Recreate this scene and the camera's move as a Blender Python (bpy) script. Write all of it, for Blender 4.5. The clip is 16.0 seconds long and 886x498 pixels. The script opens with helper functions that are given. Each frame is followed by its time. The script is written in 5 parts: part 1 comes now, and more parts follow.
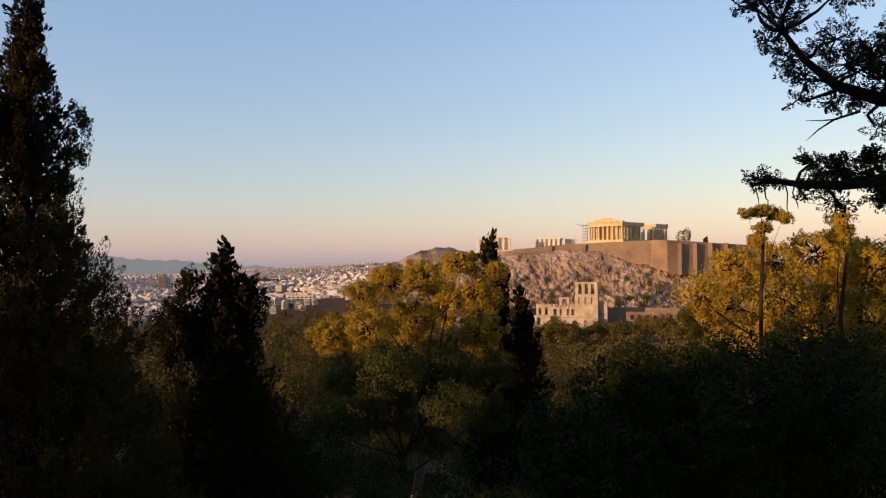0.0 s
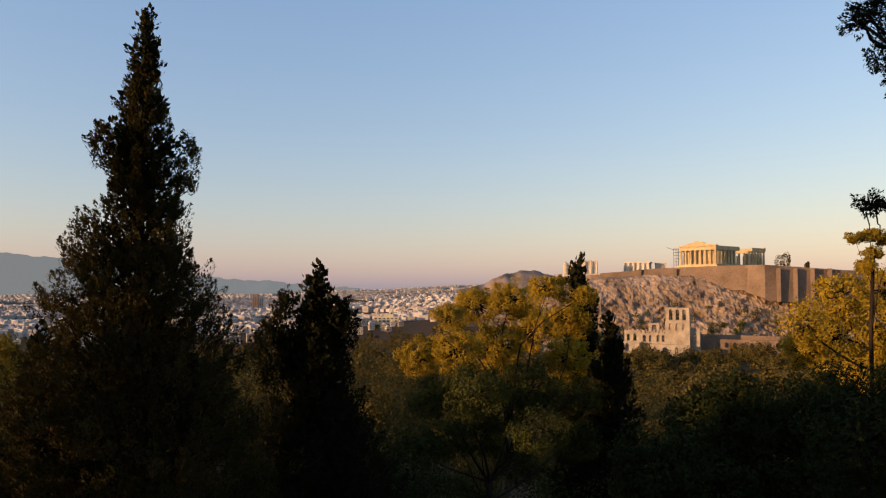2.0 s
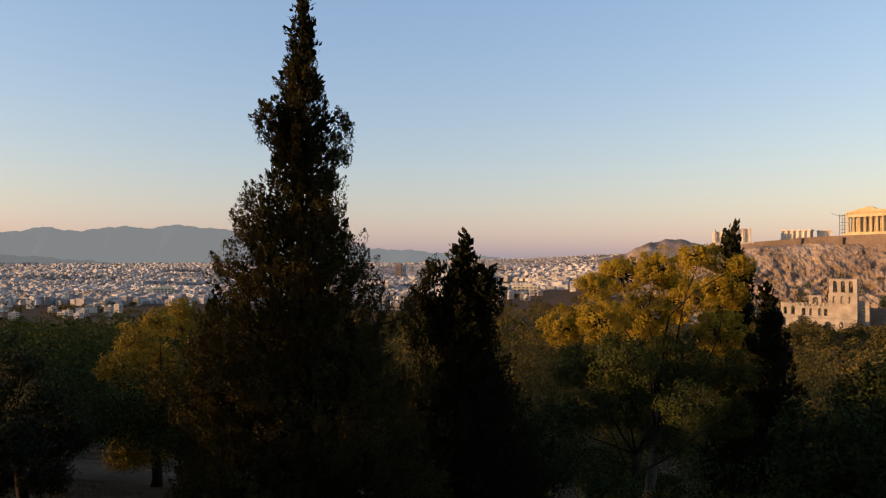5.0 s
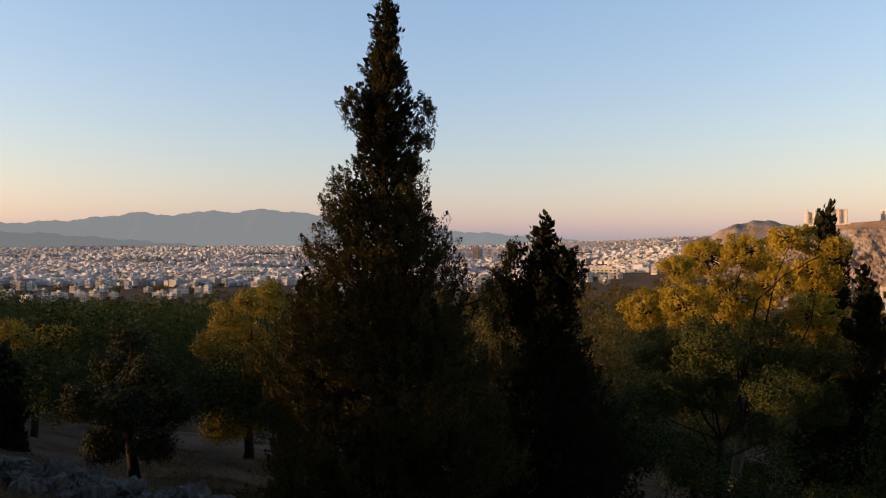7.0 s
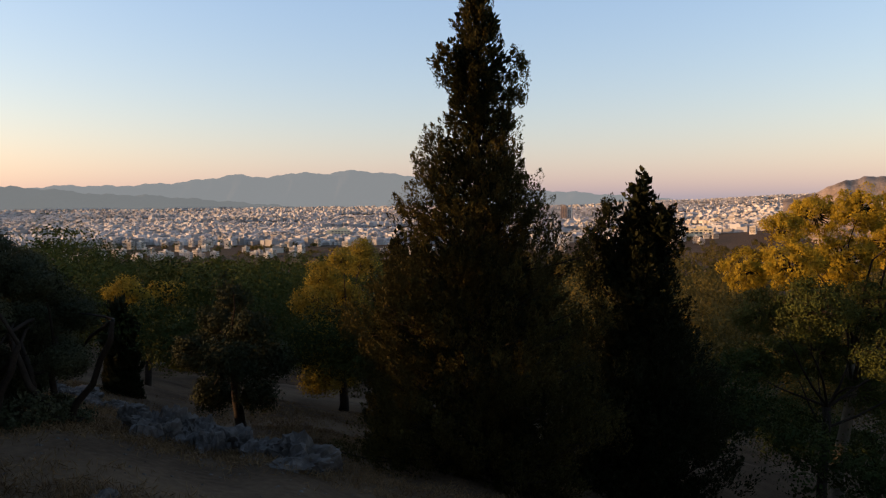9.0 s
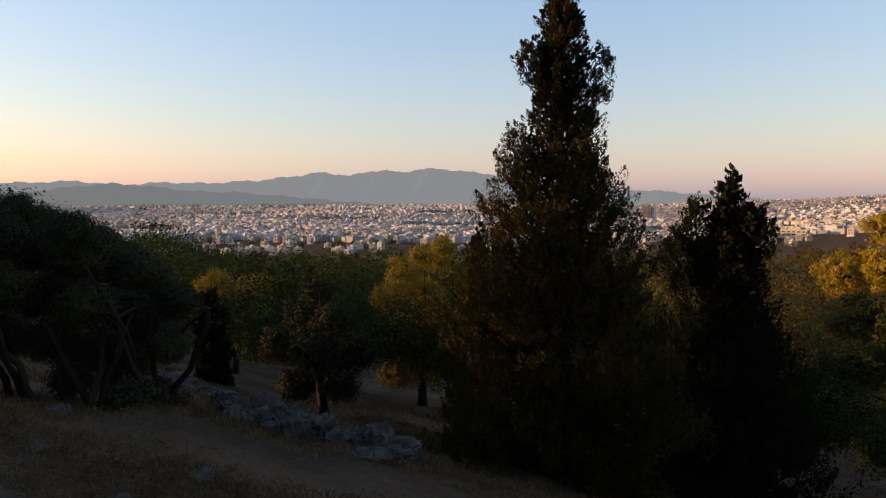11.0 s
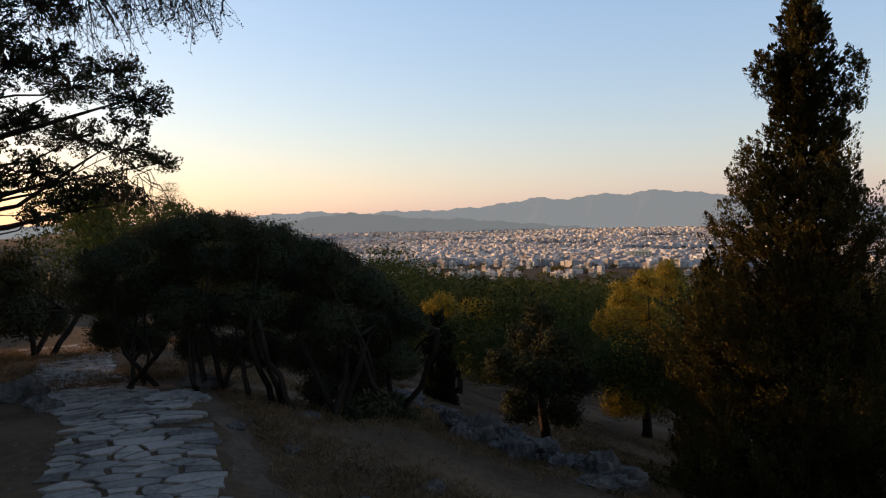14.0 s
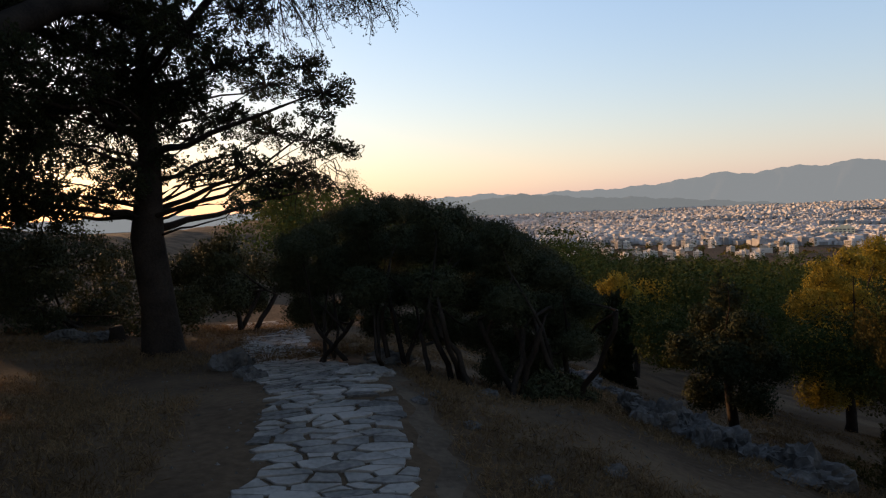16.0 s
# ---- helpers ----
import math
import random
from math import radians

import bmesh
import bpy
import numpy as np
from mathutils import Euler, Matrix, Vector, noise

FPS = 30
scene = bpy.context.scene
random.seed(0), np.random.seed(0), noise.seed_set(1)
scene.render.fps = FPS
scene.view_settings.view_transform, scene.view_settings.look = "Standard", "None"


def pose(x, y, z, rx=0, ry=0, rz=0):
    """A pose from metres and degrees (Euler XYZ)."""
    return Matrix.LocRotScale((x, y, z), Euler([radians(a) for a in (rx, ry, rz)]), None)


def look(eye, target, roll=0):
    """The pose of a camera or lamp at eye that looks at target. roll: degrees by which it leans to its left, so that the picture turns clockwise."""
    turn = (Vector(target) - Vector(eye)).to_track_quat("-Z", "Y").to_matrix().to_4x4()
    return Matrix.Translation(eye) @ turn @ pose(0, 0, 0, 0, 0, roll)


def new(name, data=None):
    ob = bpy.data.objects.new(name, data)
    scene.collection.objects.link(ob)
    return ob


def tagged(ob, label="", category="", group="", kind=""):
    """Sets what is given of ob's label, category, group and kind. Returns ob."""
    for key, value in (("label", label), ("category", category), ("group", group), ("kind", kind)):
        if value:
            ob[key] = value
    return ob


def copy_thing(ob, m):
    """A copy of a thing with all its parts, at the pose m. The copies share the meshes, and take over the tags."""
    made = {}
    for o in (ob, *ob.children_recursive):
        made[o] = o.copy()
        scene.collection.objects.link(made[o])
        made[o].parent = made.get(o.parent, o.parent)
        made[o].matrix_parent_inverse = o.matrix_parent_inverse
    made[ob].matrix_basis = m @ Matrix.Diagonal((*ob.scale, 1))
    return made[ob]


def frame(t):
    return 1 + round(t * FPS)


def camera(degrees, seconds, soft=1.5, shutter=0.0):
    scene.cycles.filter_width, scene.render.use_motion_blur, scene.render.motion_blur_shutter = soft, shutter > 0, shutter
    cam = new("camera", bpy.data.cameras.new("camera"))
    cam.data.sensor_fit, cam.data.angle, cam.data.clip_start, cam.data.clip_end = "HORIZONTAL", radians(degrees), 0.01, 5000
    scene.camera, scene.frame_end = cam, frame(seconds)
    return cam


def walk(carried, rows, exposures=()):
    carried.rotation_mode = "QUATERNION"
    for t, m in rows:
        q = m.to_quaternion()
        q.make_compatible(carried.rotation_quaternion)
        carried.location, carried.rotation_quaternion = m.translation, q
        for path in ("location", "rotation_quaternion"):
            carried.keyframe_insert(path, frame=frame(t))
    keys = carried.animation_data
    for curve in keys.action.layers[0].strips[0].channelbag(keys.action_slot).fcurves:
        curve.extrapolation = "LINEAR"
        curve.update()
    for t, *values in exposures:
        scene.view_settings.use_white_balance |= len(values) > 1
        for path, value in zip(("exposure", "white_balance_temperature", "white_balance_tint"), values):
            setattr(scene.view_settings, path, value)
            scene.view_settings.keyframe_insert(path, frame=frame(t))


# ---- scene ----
cam = camera(63.85, 16.0, soft=1.25)
EYE = 1.6
# seconds, metres from the first eye, yaw, pitch, roll
ROWS = [
    (0.0, 0.000, 0.000, -0.000, 10.22, 1.26, 0.57),
    (0.5, -0.015, 0.001, 0.006, 12.12, 2.32, 0.10),
    (1.0, -0.026, -0.022, 0.018, 13.65, 3.00, -0.25),
    (1.5, -0.021, -0.086, 0.015, 15.04, 3.57, 0.16),
    (2.0, -0.036, -0.056, 0.013, 17.04, 3.12, -0.09),
    (2.5, -0.051, -0.093, 0.015, 19.98, 2.53, 0.10),
    (3.0, -0.064, -0.088, 0.017, 21.50, 2.06, 0.17),
    (3.5, -0.074, -0.099, 0.017, 23.01, 1.53, 0.02),
    (4.0, -0.087, -0.108, 0.008, 24.85, 1.03, -0.01),
    (6.5, -0.102, -0.195, 0.005, 32.69, 0.06, -0.25),
    (7.0, -0.092, -0.238, 0.003, 34.38, -0.79, -0.03),
    (7.5, -0.099, -0.238, -0.001, 36.43, -2.66, 0.34),
    (8.0, -0.123, -0.232, -0.016, 38.16, -4.15, 0.84),
    (8.5, -0.136, -0.245, -0.018, 40.13, -4.12, 0.57),
    (9.0, -0.170, -0.234, -0.018, 41.38, -4.00, 0.35),
    (11.5, -0.156, -0.320, -0.030, 49.80, -3.78, 0.11),
    (12.0, -0.156, -0.332, -0.028, 52.10, -3.31, 0.25),
    (12.5, -0.166, -0.335, -0.033, 54.53, -3.30, 0.26),
    (13.0, -0.145, -0.348, -0.028, 57.14, -2.92, 0.22),
    (13.5, -0.129, -0.357, -0.025, 60.96, -2.31, 0.96),
    (14.0, -0.124, -0.363, -0.024, 65.16, -1.99, 1.14),
    (14.5, -0.134, -0.367, -0.027, 68.05, -2.51, 0.74),
    (15.0, -0.155, -0.368, -0.027, 70.96, -2.47, 1.60),
    (15.5, -0.151, -0.377, -0.027, 74.71, -3.05, 2.05),
    (16.0, -0.142, -0.397, -0.030, 78.85, -3.09, 2.46),
]
walk(cam, [(t, pose(x, y, EYE + z, 90 + pitch, roll, yaw)) for t, x, y, z, yaw, pitch, roll in ROWS],
     exposures=[(0.0, 0.86), (2.0, 0.78), (4.0, 0.80), (6.5, 0.92), (9.0, 1.02), (12.5, 0.99), (16.0, 1.04)])

# ---- world and sun: a low evening sun over the shoulder of the hill ----
SUN_AZ, SUN_EL = 130.0, 7.0          # degrees to the left of +y, degrees up
world = bpy.data.worlds.new("evening_sky")
scene.world = world
world.use_nodes = True
wn = world.node_tree.nodes
sky = wn.new("ShaderNodeTexSky")
sky.sky_type = "NISHITA"
sky.sun_disc = False
sky.sun_elevation = radians(SUN_EL)
sky.sun_rotation = radians(-SUN_AZ)
sky.altitude = 120
sky.air_density, sky.dust_density, sky.ozone_density = 1.4, 0.8, 1.6
wn["Background"].inputs["Strength"].default_value = 0.15
# the pale blue light of the evening haze lies evenly over the clear sky
haze = wn.new("ShaderNodeVectorMath")
haze.operation = "MULTIPLY_ADD"
haze.inputs[1].default_value = (0.735, 0.650, 0.720)
haze.inputs[2].default_value = (0.300, 0.605, 1.19)
world.node_tree.links.new(sky.outputs[0], haze.inputs[0])
world.node_tree.links.new(haze.outputs[0], wn["Background"].inputs["Color"])

def polar(az, d, z=0.0):
    a = radians(az)
    return Vector((-d * math.sin(a), d * math.cos(a), z))

sun_data = bpy.data.lights.new("sun", "SUN")
sun_data.energy, sun_data.angle, sun_data.color = 3.6, radians(0.6), (1.0, 0.585, 0.28)
sun = new("sun", sun_data)
sun.matrix_world = look(polar(SUN_AZ, 50, 30), polar(SUN_AZ, 50, 30) - polar(SUN_AZ, 10, 10 * math.tan(radians(SUN_EL))))

# ---- materials ----
def mat(name, a, b, rough=0.9, scale=1.0, fine=12.0, bump=0.3, island=0.0, translucent=0.0, metal=0.0, objvar=0.0):
    """Two-tone surface: broad noise between the colours a and b, fine grain over it, and relief."""
    m = bpy.data.materials.new(name)
    m.use_nodes = True
    n, l = m.node_tree.nodes, m.node_tree.links
    bsdf, out = n["Principled BSDF"], n["Material Output"]
    co = n.new("ShaderNodeTexCoord")
    big, small = n.new("ShaderNodeTexNoise"), n.new("ShaderNodeTexNoise")
    big.inputs["Scale"].default_value, small.inputs["Scale"].default_value = scale, scale * fine
    big.inputs["Detail"].default_value, small.inputs["Detail"].default_value = 4, 3
    for t in (big, small):
        l.new(co.outputs["Object"], t.inputs["Vector"])
    add = n.new("ShaderNodeMath"); add.operation = "MULTIPLY_ADD"
    l.new(small.outputs["Fac"], add.inputs[0]); add.inputs[1].default_value = 0.5
    l.new(big.outputs["Fac"], add.inputs[2])
    fac = add.outputs[0]
    if island or objvar:
        if island:
            src = n.new("ShaderNodeNewGeometry").outputs["Random Per Island"]
        else:
            src = n.new("ShaderNodeObjectInfo").outputs["Random"]
        ad = n.new("ShaderNodeMath"); ad.operation = "MULTIPLY_ADD"
        l.new(src, ad.inputs[0]); ad.inputs[1].default_value = island or objvar
        l.new(fac, ad.inputs[2])
        sb = n.new("ShaderNodeMath"); sb.operation = "SUBTRACT"
        l.new(ad.outputs[0], sb.inputs[0]); sb.inputs[1].default_value = (island or objvar) / 2
        fac = sb.outputs[0]
    ramp = n.new("ShaderNodeValToRGB")
    ramp.color_ramp.elements[0].position, ramp.color_ramp.elements[1].position = 0.45, 1.0
    ramp.color_ramp.elements[0].color, ramp.color_ramp.elements[1].color = (*a, 1), (*b, 1)
    l.new(fac, ramp.inputs[0])
    l.new(ramp.outputs[0], bsdf.inputs["Base Color"])
    bsdf.inputs["Roughness"].default_value, bsdf.inputs["Metallic"].default_value = rough, metal
    bsdf.inputs["Specular IOR Level"].default_value = 0.04 if translucent or not bump or rough > 0.94 else 0.2
    if bump:
        bp = n.new("ShaderNodeBump")
        bp.inputs["Strength"].default_value, bp.inputs["Distance"].default_value = bump, 0.3 / (scale * fine)
        l.new(small.outputs["Fac"], bp.inputs["Height"])
        l.new(bp.outputs[0], bsdf.inputs["Normal"])
    if translucent:
        tr, mx = n.new("ShaderNodeBsdfTranslucent"), n.new("ShaderNodeMixShader")
        l.new(ramp.outputs[0], tr.inputs["Color"])
        mx.inputs[0].default_value = translucent
        l.new(bsdf.outputs[0], mx.inputs[1]); l.new(tr.outputs[0], mx.inputs[2])
        l.new(mx.outputs[0], out.inputs["Surface"])
    return m

M_EARTH = mat("dry_earth", (0.032, 0.019, 0.011), (0.115, 0.072, 0.041), 1.0, 0.7, 20, 0.6)
M_BARK = mat("bark", (0.012, 0.009, 0.007), (0.038, 0.028, 0.021), 0.95, 3.0, 10, 0.8)
M_BARK_PALE = mat("pale_bark", (0.07, 0.056, 0.04), (0.17, 0.14, 0.10), 0.95, 3.0, 10, 0.6)
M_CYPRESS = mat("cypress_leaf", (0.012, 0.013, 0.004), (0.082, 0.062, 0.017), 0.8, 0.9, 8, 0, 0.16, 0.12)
# darker copy of the leaf, also used as shade on inner boughs
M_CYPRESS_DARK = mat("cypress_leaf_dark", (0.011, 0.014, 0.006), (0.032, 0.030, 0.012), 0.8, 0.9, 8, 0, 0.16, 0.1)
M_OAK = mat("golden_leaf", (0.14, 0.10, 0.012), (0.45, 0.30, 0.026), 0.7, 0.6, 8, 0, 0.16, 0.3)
# golden leaf dimmed in colour, for trees with only their tops in sun
M_GOLD = mat("shaded_golden_leaf", (0.08, 0.063, 0.011), (0.29, 0.205, 0.026), 0.75, 0.6, 8, 0, 0.16, 0.25)
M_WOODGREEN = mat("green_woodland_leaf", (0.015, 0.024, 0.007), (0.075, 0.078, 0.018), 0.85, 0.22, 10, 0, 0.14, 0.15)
M_OLIVE = mat("olive_leaf", (0.024, 0.028, 0.014), (0.062, 0.06, 0.03), 0.7, 0.8, 8, 0, 0.16, 0.12)
M_PINE = mat("pine_leaf", (0.014, 0.018, 0.009), (0.04, 0.04, 0.018), 0.8, 0.8, 8, 0, 0.16, 0.08)
M_WOOD = mat("woodland_leaf", (0.024, 0.025, 0.008), (0.125, 0.088, 0.021), 0.8, 0.22, 10, 0, 0.14, 0.15)
M_GREEN = mat("green_leaf", (0.013, 0.021, 0.006), (0.044, 0.048, 0.012), 0.85, 0.3, 9, 0, 0.16, 0.12)
M_ROCK = mat("grey_limestone", (0.025, 0.021, 0.018), (0.145, 0.122, 0.104), 0.95, 2.5, 7, 1.0)
M_CRAG = mat("weathered_crag", (0.085, 0.060, 0.044), (0.36, 0.265, 0.19), 0.95, 0.06, 9, 1.0)
M_WALL = mat("ashlar_wall", (0.11, 0.076, 0.052), (0.25, 0.175, 0.122), 0.95, 0.07, 12, 0.4)
M_MARBLE = mat("honey_marble", (0.33, 0.24, 0.115), (0.56, 0.43, 0.245), 0.8, 0.2, 8, 0.3)
M_PALE = mat("pale_marble", (0.42, 0.35, 0.26), (0.66, 0.57, 0.45), 0.8, 0.2, 8, 0.3)
M_DUST = mat("trodden_dust", (0.042, 0.028, 0.018), (0.125, 0.086, 0.056), 1.0, 1.6, 14, 0.4)
# near-black bases; the haze glow set below gives these their tone
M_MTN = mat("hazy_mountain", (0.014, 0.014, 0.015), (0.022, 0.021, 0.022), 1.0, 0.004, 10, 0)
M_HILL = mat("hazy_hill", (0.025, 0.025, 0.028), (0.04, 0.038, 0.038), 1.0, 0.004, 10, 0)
M_CITY = mat("city_plaster", (0.20, 0.178, 0.16), (0.52, 0.47, 0.43), 0.9, 0.004, 20, 0, 0.6)
M_THEATRE = mat("theatre_stone", (0.19, 0.145, 0.105), (0.44, 0.36, 0.265), 0.9, 0.2, 8, 0.3)
M_CREAM = mat("cream_plaster", (0.55, 0.44, 0.27), (0.72, 0.60, 0.40), 0.9, 0.05, 8, 0)
M_TOWER = mat("brown_cladding", (0.20, 0.14, 0.11), (0.30, 0.22, 0.17), 0.7, 0.05, 8, 0)
M_CITYGROUND = mat("city_ground", (0.10, 0.09, 0.08), (0.22, 0.19, 0.16), 1.0, 0.02, 9, 0)

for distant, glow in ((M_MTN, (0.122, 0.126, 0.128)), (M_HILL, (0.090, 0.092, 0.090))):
    # far backdrop: emission stands in for the light of the hazy air before it
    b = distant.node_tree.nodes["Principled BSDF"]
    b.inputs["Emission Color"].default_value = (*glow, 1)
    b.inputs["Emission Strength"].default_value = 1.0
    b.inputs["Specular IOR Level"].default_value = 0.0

# ---- mesh helpers ----
RNG = np.random.default_rng(7)

def mesh_obj(name, verts, faces, material, smooth=False):
    me = bpy.data.meshes.new(name)
    me.from_pydata([tuple(v) for v in verts] if not isinstance(verts, np.ndarray) else verts.tolist(), [], faces)
    me.materials.append(material)
    if smooth:
        me.polygons.foreach_set("use_smooth", [True] * len(me.polygons))
    me.update()
    return new(name, me)

def quads_mesh(name, verts, material):
    """A mesh of free quads: verts is (n, 4, 3)."""
    n = len(verts)
    me = bpy.data.meshes.new(name)
    me.vertices.add(n * 4); me.loops.add(n * 4); me.polygons.add(n)
    me.vertices.foreach_set("co", verts.astype(np.float32).ravel())
    me.loops.foreach_set("vertex_index", np.arange(n * 4, dtype=np.int32))
    me.polygons.foreach_set("loop_start", np.arange(0, n * 4, 4, dtype=np.int32))
    me.polygons.foreach_set("loop_total", np.full(n, 4, dtype=np.int32))
    me.materials.append(material)
    me.update(calc_edges=True)
    return new(name, me)

def unit(v):
    return v / np.maximum(np.linalg.norm(v, axis=-1, keepdims=True), 1e-9)

def leaf_quads(centres, length, width, up=0.0, out=None, jitter=1.0):
    """Pointed leaf blades at the centres, along random ways, drawn upwards by up and outwards by out."""
    n = len(centres)
    way = RNG.normal(size=(n, 3)) * jitter
    way[:, 2] += up
    if out is not None:
        way += out
    way = unit(way)
    side = unit(np.cross(way, RNG.normal(size=(n, 3))))
    bend = np.cross(way, side)
    ln = (length * RNG.uniform(0.6, 1.3, n))[:, None]
    wd = (width * RNG.uniform(0.6, 1.3, n))[:, None]
    q = np.empty((n, 4, 3))
    q[:, 0] = centres - way * ln * 0.5
    q[:, 1] = centres + side * wd * 0.5 + bend * wd * 0.15
    q[:, 2] = centres + way * ln * 0.5
    q[:, 3] = centres - side * wd * 0.5 + bend * wd * 0.15
    return q

def blades(centres, way, face, length, width, loose=0.3):
    """Leaf blades that lie along way and turn their faces towards face."""
    n = len(centres)
    way = unit(way + RNG.normal(size=(n, 3)) * loose)
    face = unit(face + RNG.normal(size=(n, 3)) * loose)
    side = unit(np.cross(way, face))
    rise = np.cross(side, way)
    ln = (length * RNG.uniform(0.6, 1.3, n))[:, None]
    wd = (width * RNG.uniform(0.6, 1.3, n))[:, None]
    q = np.empty((n, 4, 3))
    q[:, 0] = centres - way * ln * 0.5
    q[:, 1] = centres + side * wd * 0.5 + rise * wd * 0.12
    q[:, 2] = centres + way * ln * 0.5
    q[:, 3] = centres - side * wd * 0.5 + rise * wd * 0.12
    return q

def clump_leaves(pts, out, size, per, leaf, slim, loose=0.4, squash=0.8):
    """Each point carries a rounded clump whose leaves lie on its outside like scales."""
    n = len(pts)
    u = unit(RNG.normal(size=(n, per, 3)) + out[:, None] * 0.45)
    k = RNG.uniform(0.55, 1.0, (n, per, 1)) ** 0.5
    lump = 1 + 0.22 * np.sin(u[..., :1] * 5 + RNG.uniform(0, 6, (n, 1, 1))) + 0.18 * np.sin(u[..., 2:] * 7 + RNG.uniform(0, 6, (n, 1, 1)))
    c = pts[:, None] + u * k * lump * size[:, None, None] * np.array([1, 1, squash])
    face = unit(u + out[:, None] * 0.5).reshape(-1, 3)
    way = np.cross(face, RNG.normal(size=(n * per, 3))) + np.array([0, 0, 0.3])
    return blades(c.reshape(-1, 3), way, face, leaf, leaf * slim, loose)

def spray_leaves(pts, ways, size, per, leaf, slim=0.45, plump=0.36, loose=0.3):
    """Each point carries a flame-shaped spray of scale leaves that points along its way."""
    n = len(pts)
    ways = unit(ways)
    e1 = unit(np.cross(ways, np.array([0.37, 0.81, 0.23])))
    e2 = np.cross(ways, e1)
    t, a = RNG.random((n, per, 1)), RNG.uniform(0, 2 * math.pi, (n, per, 1))
    radial = e1[:, None] * np.cos(a) + e2[:, None] * np.sin(a)
    r = plump * np.sin(np.pi * np.clip(t, 0.02, 0.98) ** 0.75) ** 0.8 * RNG.uniform(0.5, 1.0, (n, per, 1)) ** 0.5 * (1 + 0.25 * np.sin(3 * a + RNG.uniform(0, 6, (n, 1, 1))))
    c = pts[:, None] + size[:, None, None] * (ways[:, None] * (t - 0.35) + radial * r)
    way = (ways[:, None] + radial * 0.35).reshape(-1, 3)
    return blades(c.reshape(-1, 3), way, (radial + ways[:, None] * 0.25).reshape(-1, 3), leaf, leaf * slim, loose)

class Tubes:
    """Gathers tapered tubes into one mesh."""
    def __init__(self):
        self.v, self.f = [], []

    def add(self, pts, radii, sides=6):
        base = len(self.v)
        pts = [Vector(p) for p in pts]
        for i, p in enumerate(pts):
            a, b = pts[max(i - 1, 0)], pts[min(i + 1, len(pts) - 1)]
            way = (b - a).normalized() if (b - a).length > 1e-6 else Vector((0, 0, 1))
            x = way.cross(Vector((0.31, 0.93, 0.17))).normalized()
            y = way.cross(x)
            for k in range(sides):
                t = 2 * math.pi * k / sides
                self.v.append(tuple(p + (x * math.cos(t) + y * math.sin(t)) * radii[i]))
        for i in range(len(pts) - 1):
            for k in range(sides):
                a, b = base + i * sides + k, base + i * sides + (k + 1) % sides
                self.f.append((a, b, b + sides, a + sides))
        self.f.append(tuple(base + (len(pts) - 1) * sides + k for k in range(sides)))

    def obj(self, name, material):
        return mesh_obj(name, self.v, self.f, material, True)

def wander(a, b, n, amount):
    """A crooked way from a to b in n steps."""
    a, b = np.array(a, float), np.array(b, float)
    t = np.linspace(0, 1, n + 1)[:, None]
    size = amount * np.linalg.norm(b - a)
    v1, v2, v3 = RNG.normal(size=(3, 3)) * size * 0.6
    p = a + (b - a) * t + np.sin(math.pi * t) * v1 + np.sin(2 * math.pi * t) * v2 * 0.8
    p[1:-1] += 0.3 * np.sin(5 * math.pi * t[1:-1]) * v3
    return p

def thing(name, place, label, category, group=""):
    """An empty at the base of a thing, to carry its parts."""
    e = new(name)
    e.empty_display_size = 0.2
    e.location = place
    return tagged(e, label, category, group)

def under(ob, parent, label=""):
    """Makes ob, built in the world, a part of parent."""
    ob.parent = parent
    ob.matrix_parent_inverse = Matrix.Translation(parent.location).inverted()
    return tagged(ob, label) if label else ob

def part(name, bm, material, parent, label=""):
    me = bpy.data.meshes.new(name)
    bm.to_mesh(me); bm.free()
    me.materials.append(material)
    return under(new(name, me), parent, label)

# ---- the lie of the land ----
AZS = np.array([-180, -60, -25, 0, 14, 24, 32, 45, 60, 75, 90, 105, 130, 180], float)
DS = np.array([0, 3, 6, 10, 16, 30, 60, 120, 250, 500, 800, 2000, 2600, 4300, 6000], float)
# heights by bearing, one row for each of AZS: near, middle and far stations
NEAR = (
    (0.1, 0.2, 0.4, 0.8, 1),
    (-0.6, -1.4, -2.2, -3.2, -5),
    (-0.8, -2, -3.4, -5, -7.5),
    (-0.8, -2, -3.4, -5, -8),
    (-0.7, -1.8, -3.2, -4.8, -8),
    (-0.6, -1.5, -2.8, -4.4, -7.6),
    (-0.5, -1.3, -2.5, -4, -7),
    (-0.4, -1, -2, -3.4, -6.5),
    (-0.2, -0.6, -1.5, -2.8, -6),
    (-0.05, -0.2, -0.8, -1.8, -4),
    (0, 0.1, -0.25, -0.6, -1.4),
    (0.05, 0.1, -0.25, -0.4, 0),
    (0.1, 0.25, 0.3, 0.5, 1),
    (0.1, 0.2, 0.4, 0.8, 1),
)
MIDDLE = (
    (0, -6, -20, -40),
    (-8, -14, -22, -40),
    (-11, -16, -26, -30),
    (-12.5, -20, -33, -42),
    (-12.5, -20, -32, -40),
    (-12, -18, -28, -42),
    (-12, -18, -28, -45),
    (-12, -18, -28, -46),
    (-12, -18, -28, -46),
    (-9, -16, -28, -46),
    (-4, -10, -24, -44),
    (0, -6, -20, -44),
    (1, -3, -15, -40),
    (0, -6, -20, -40),
)
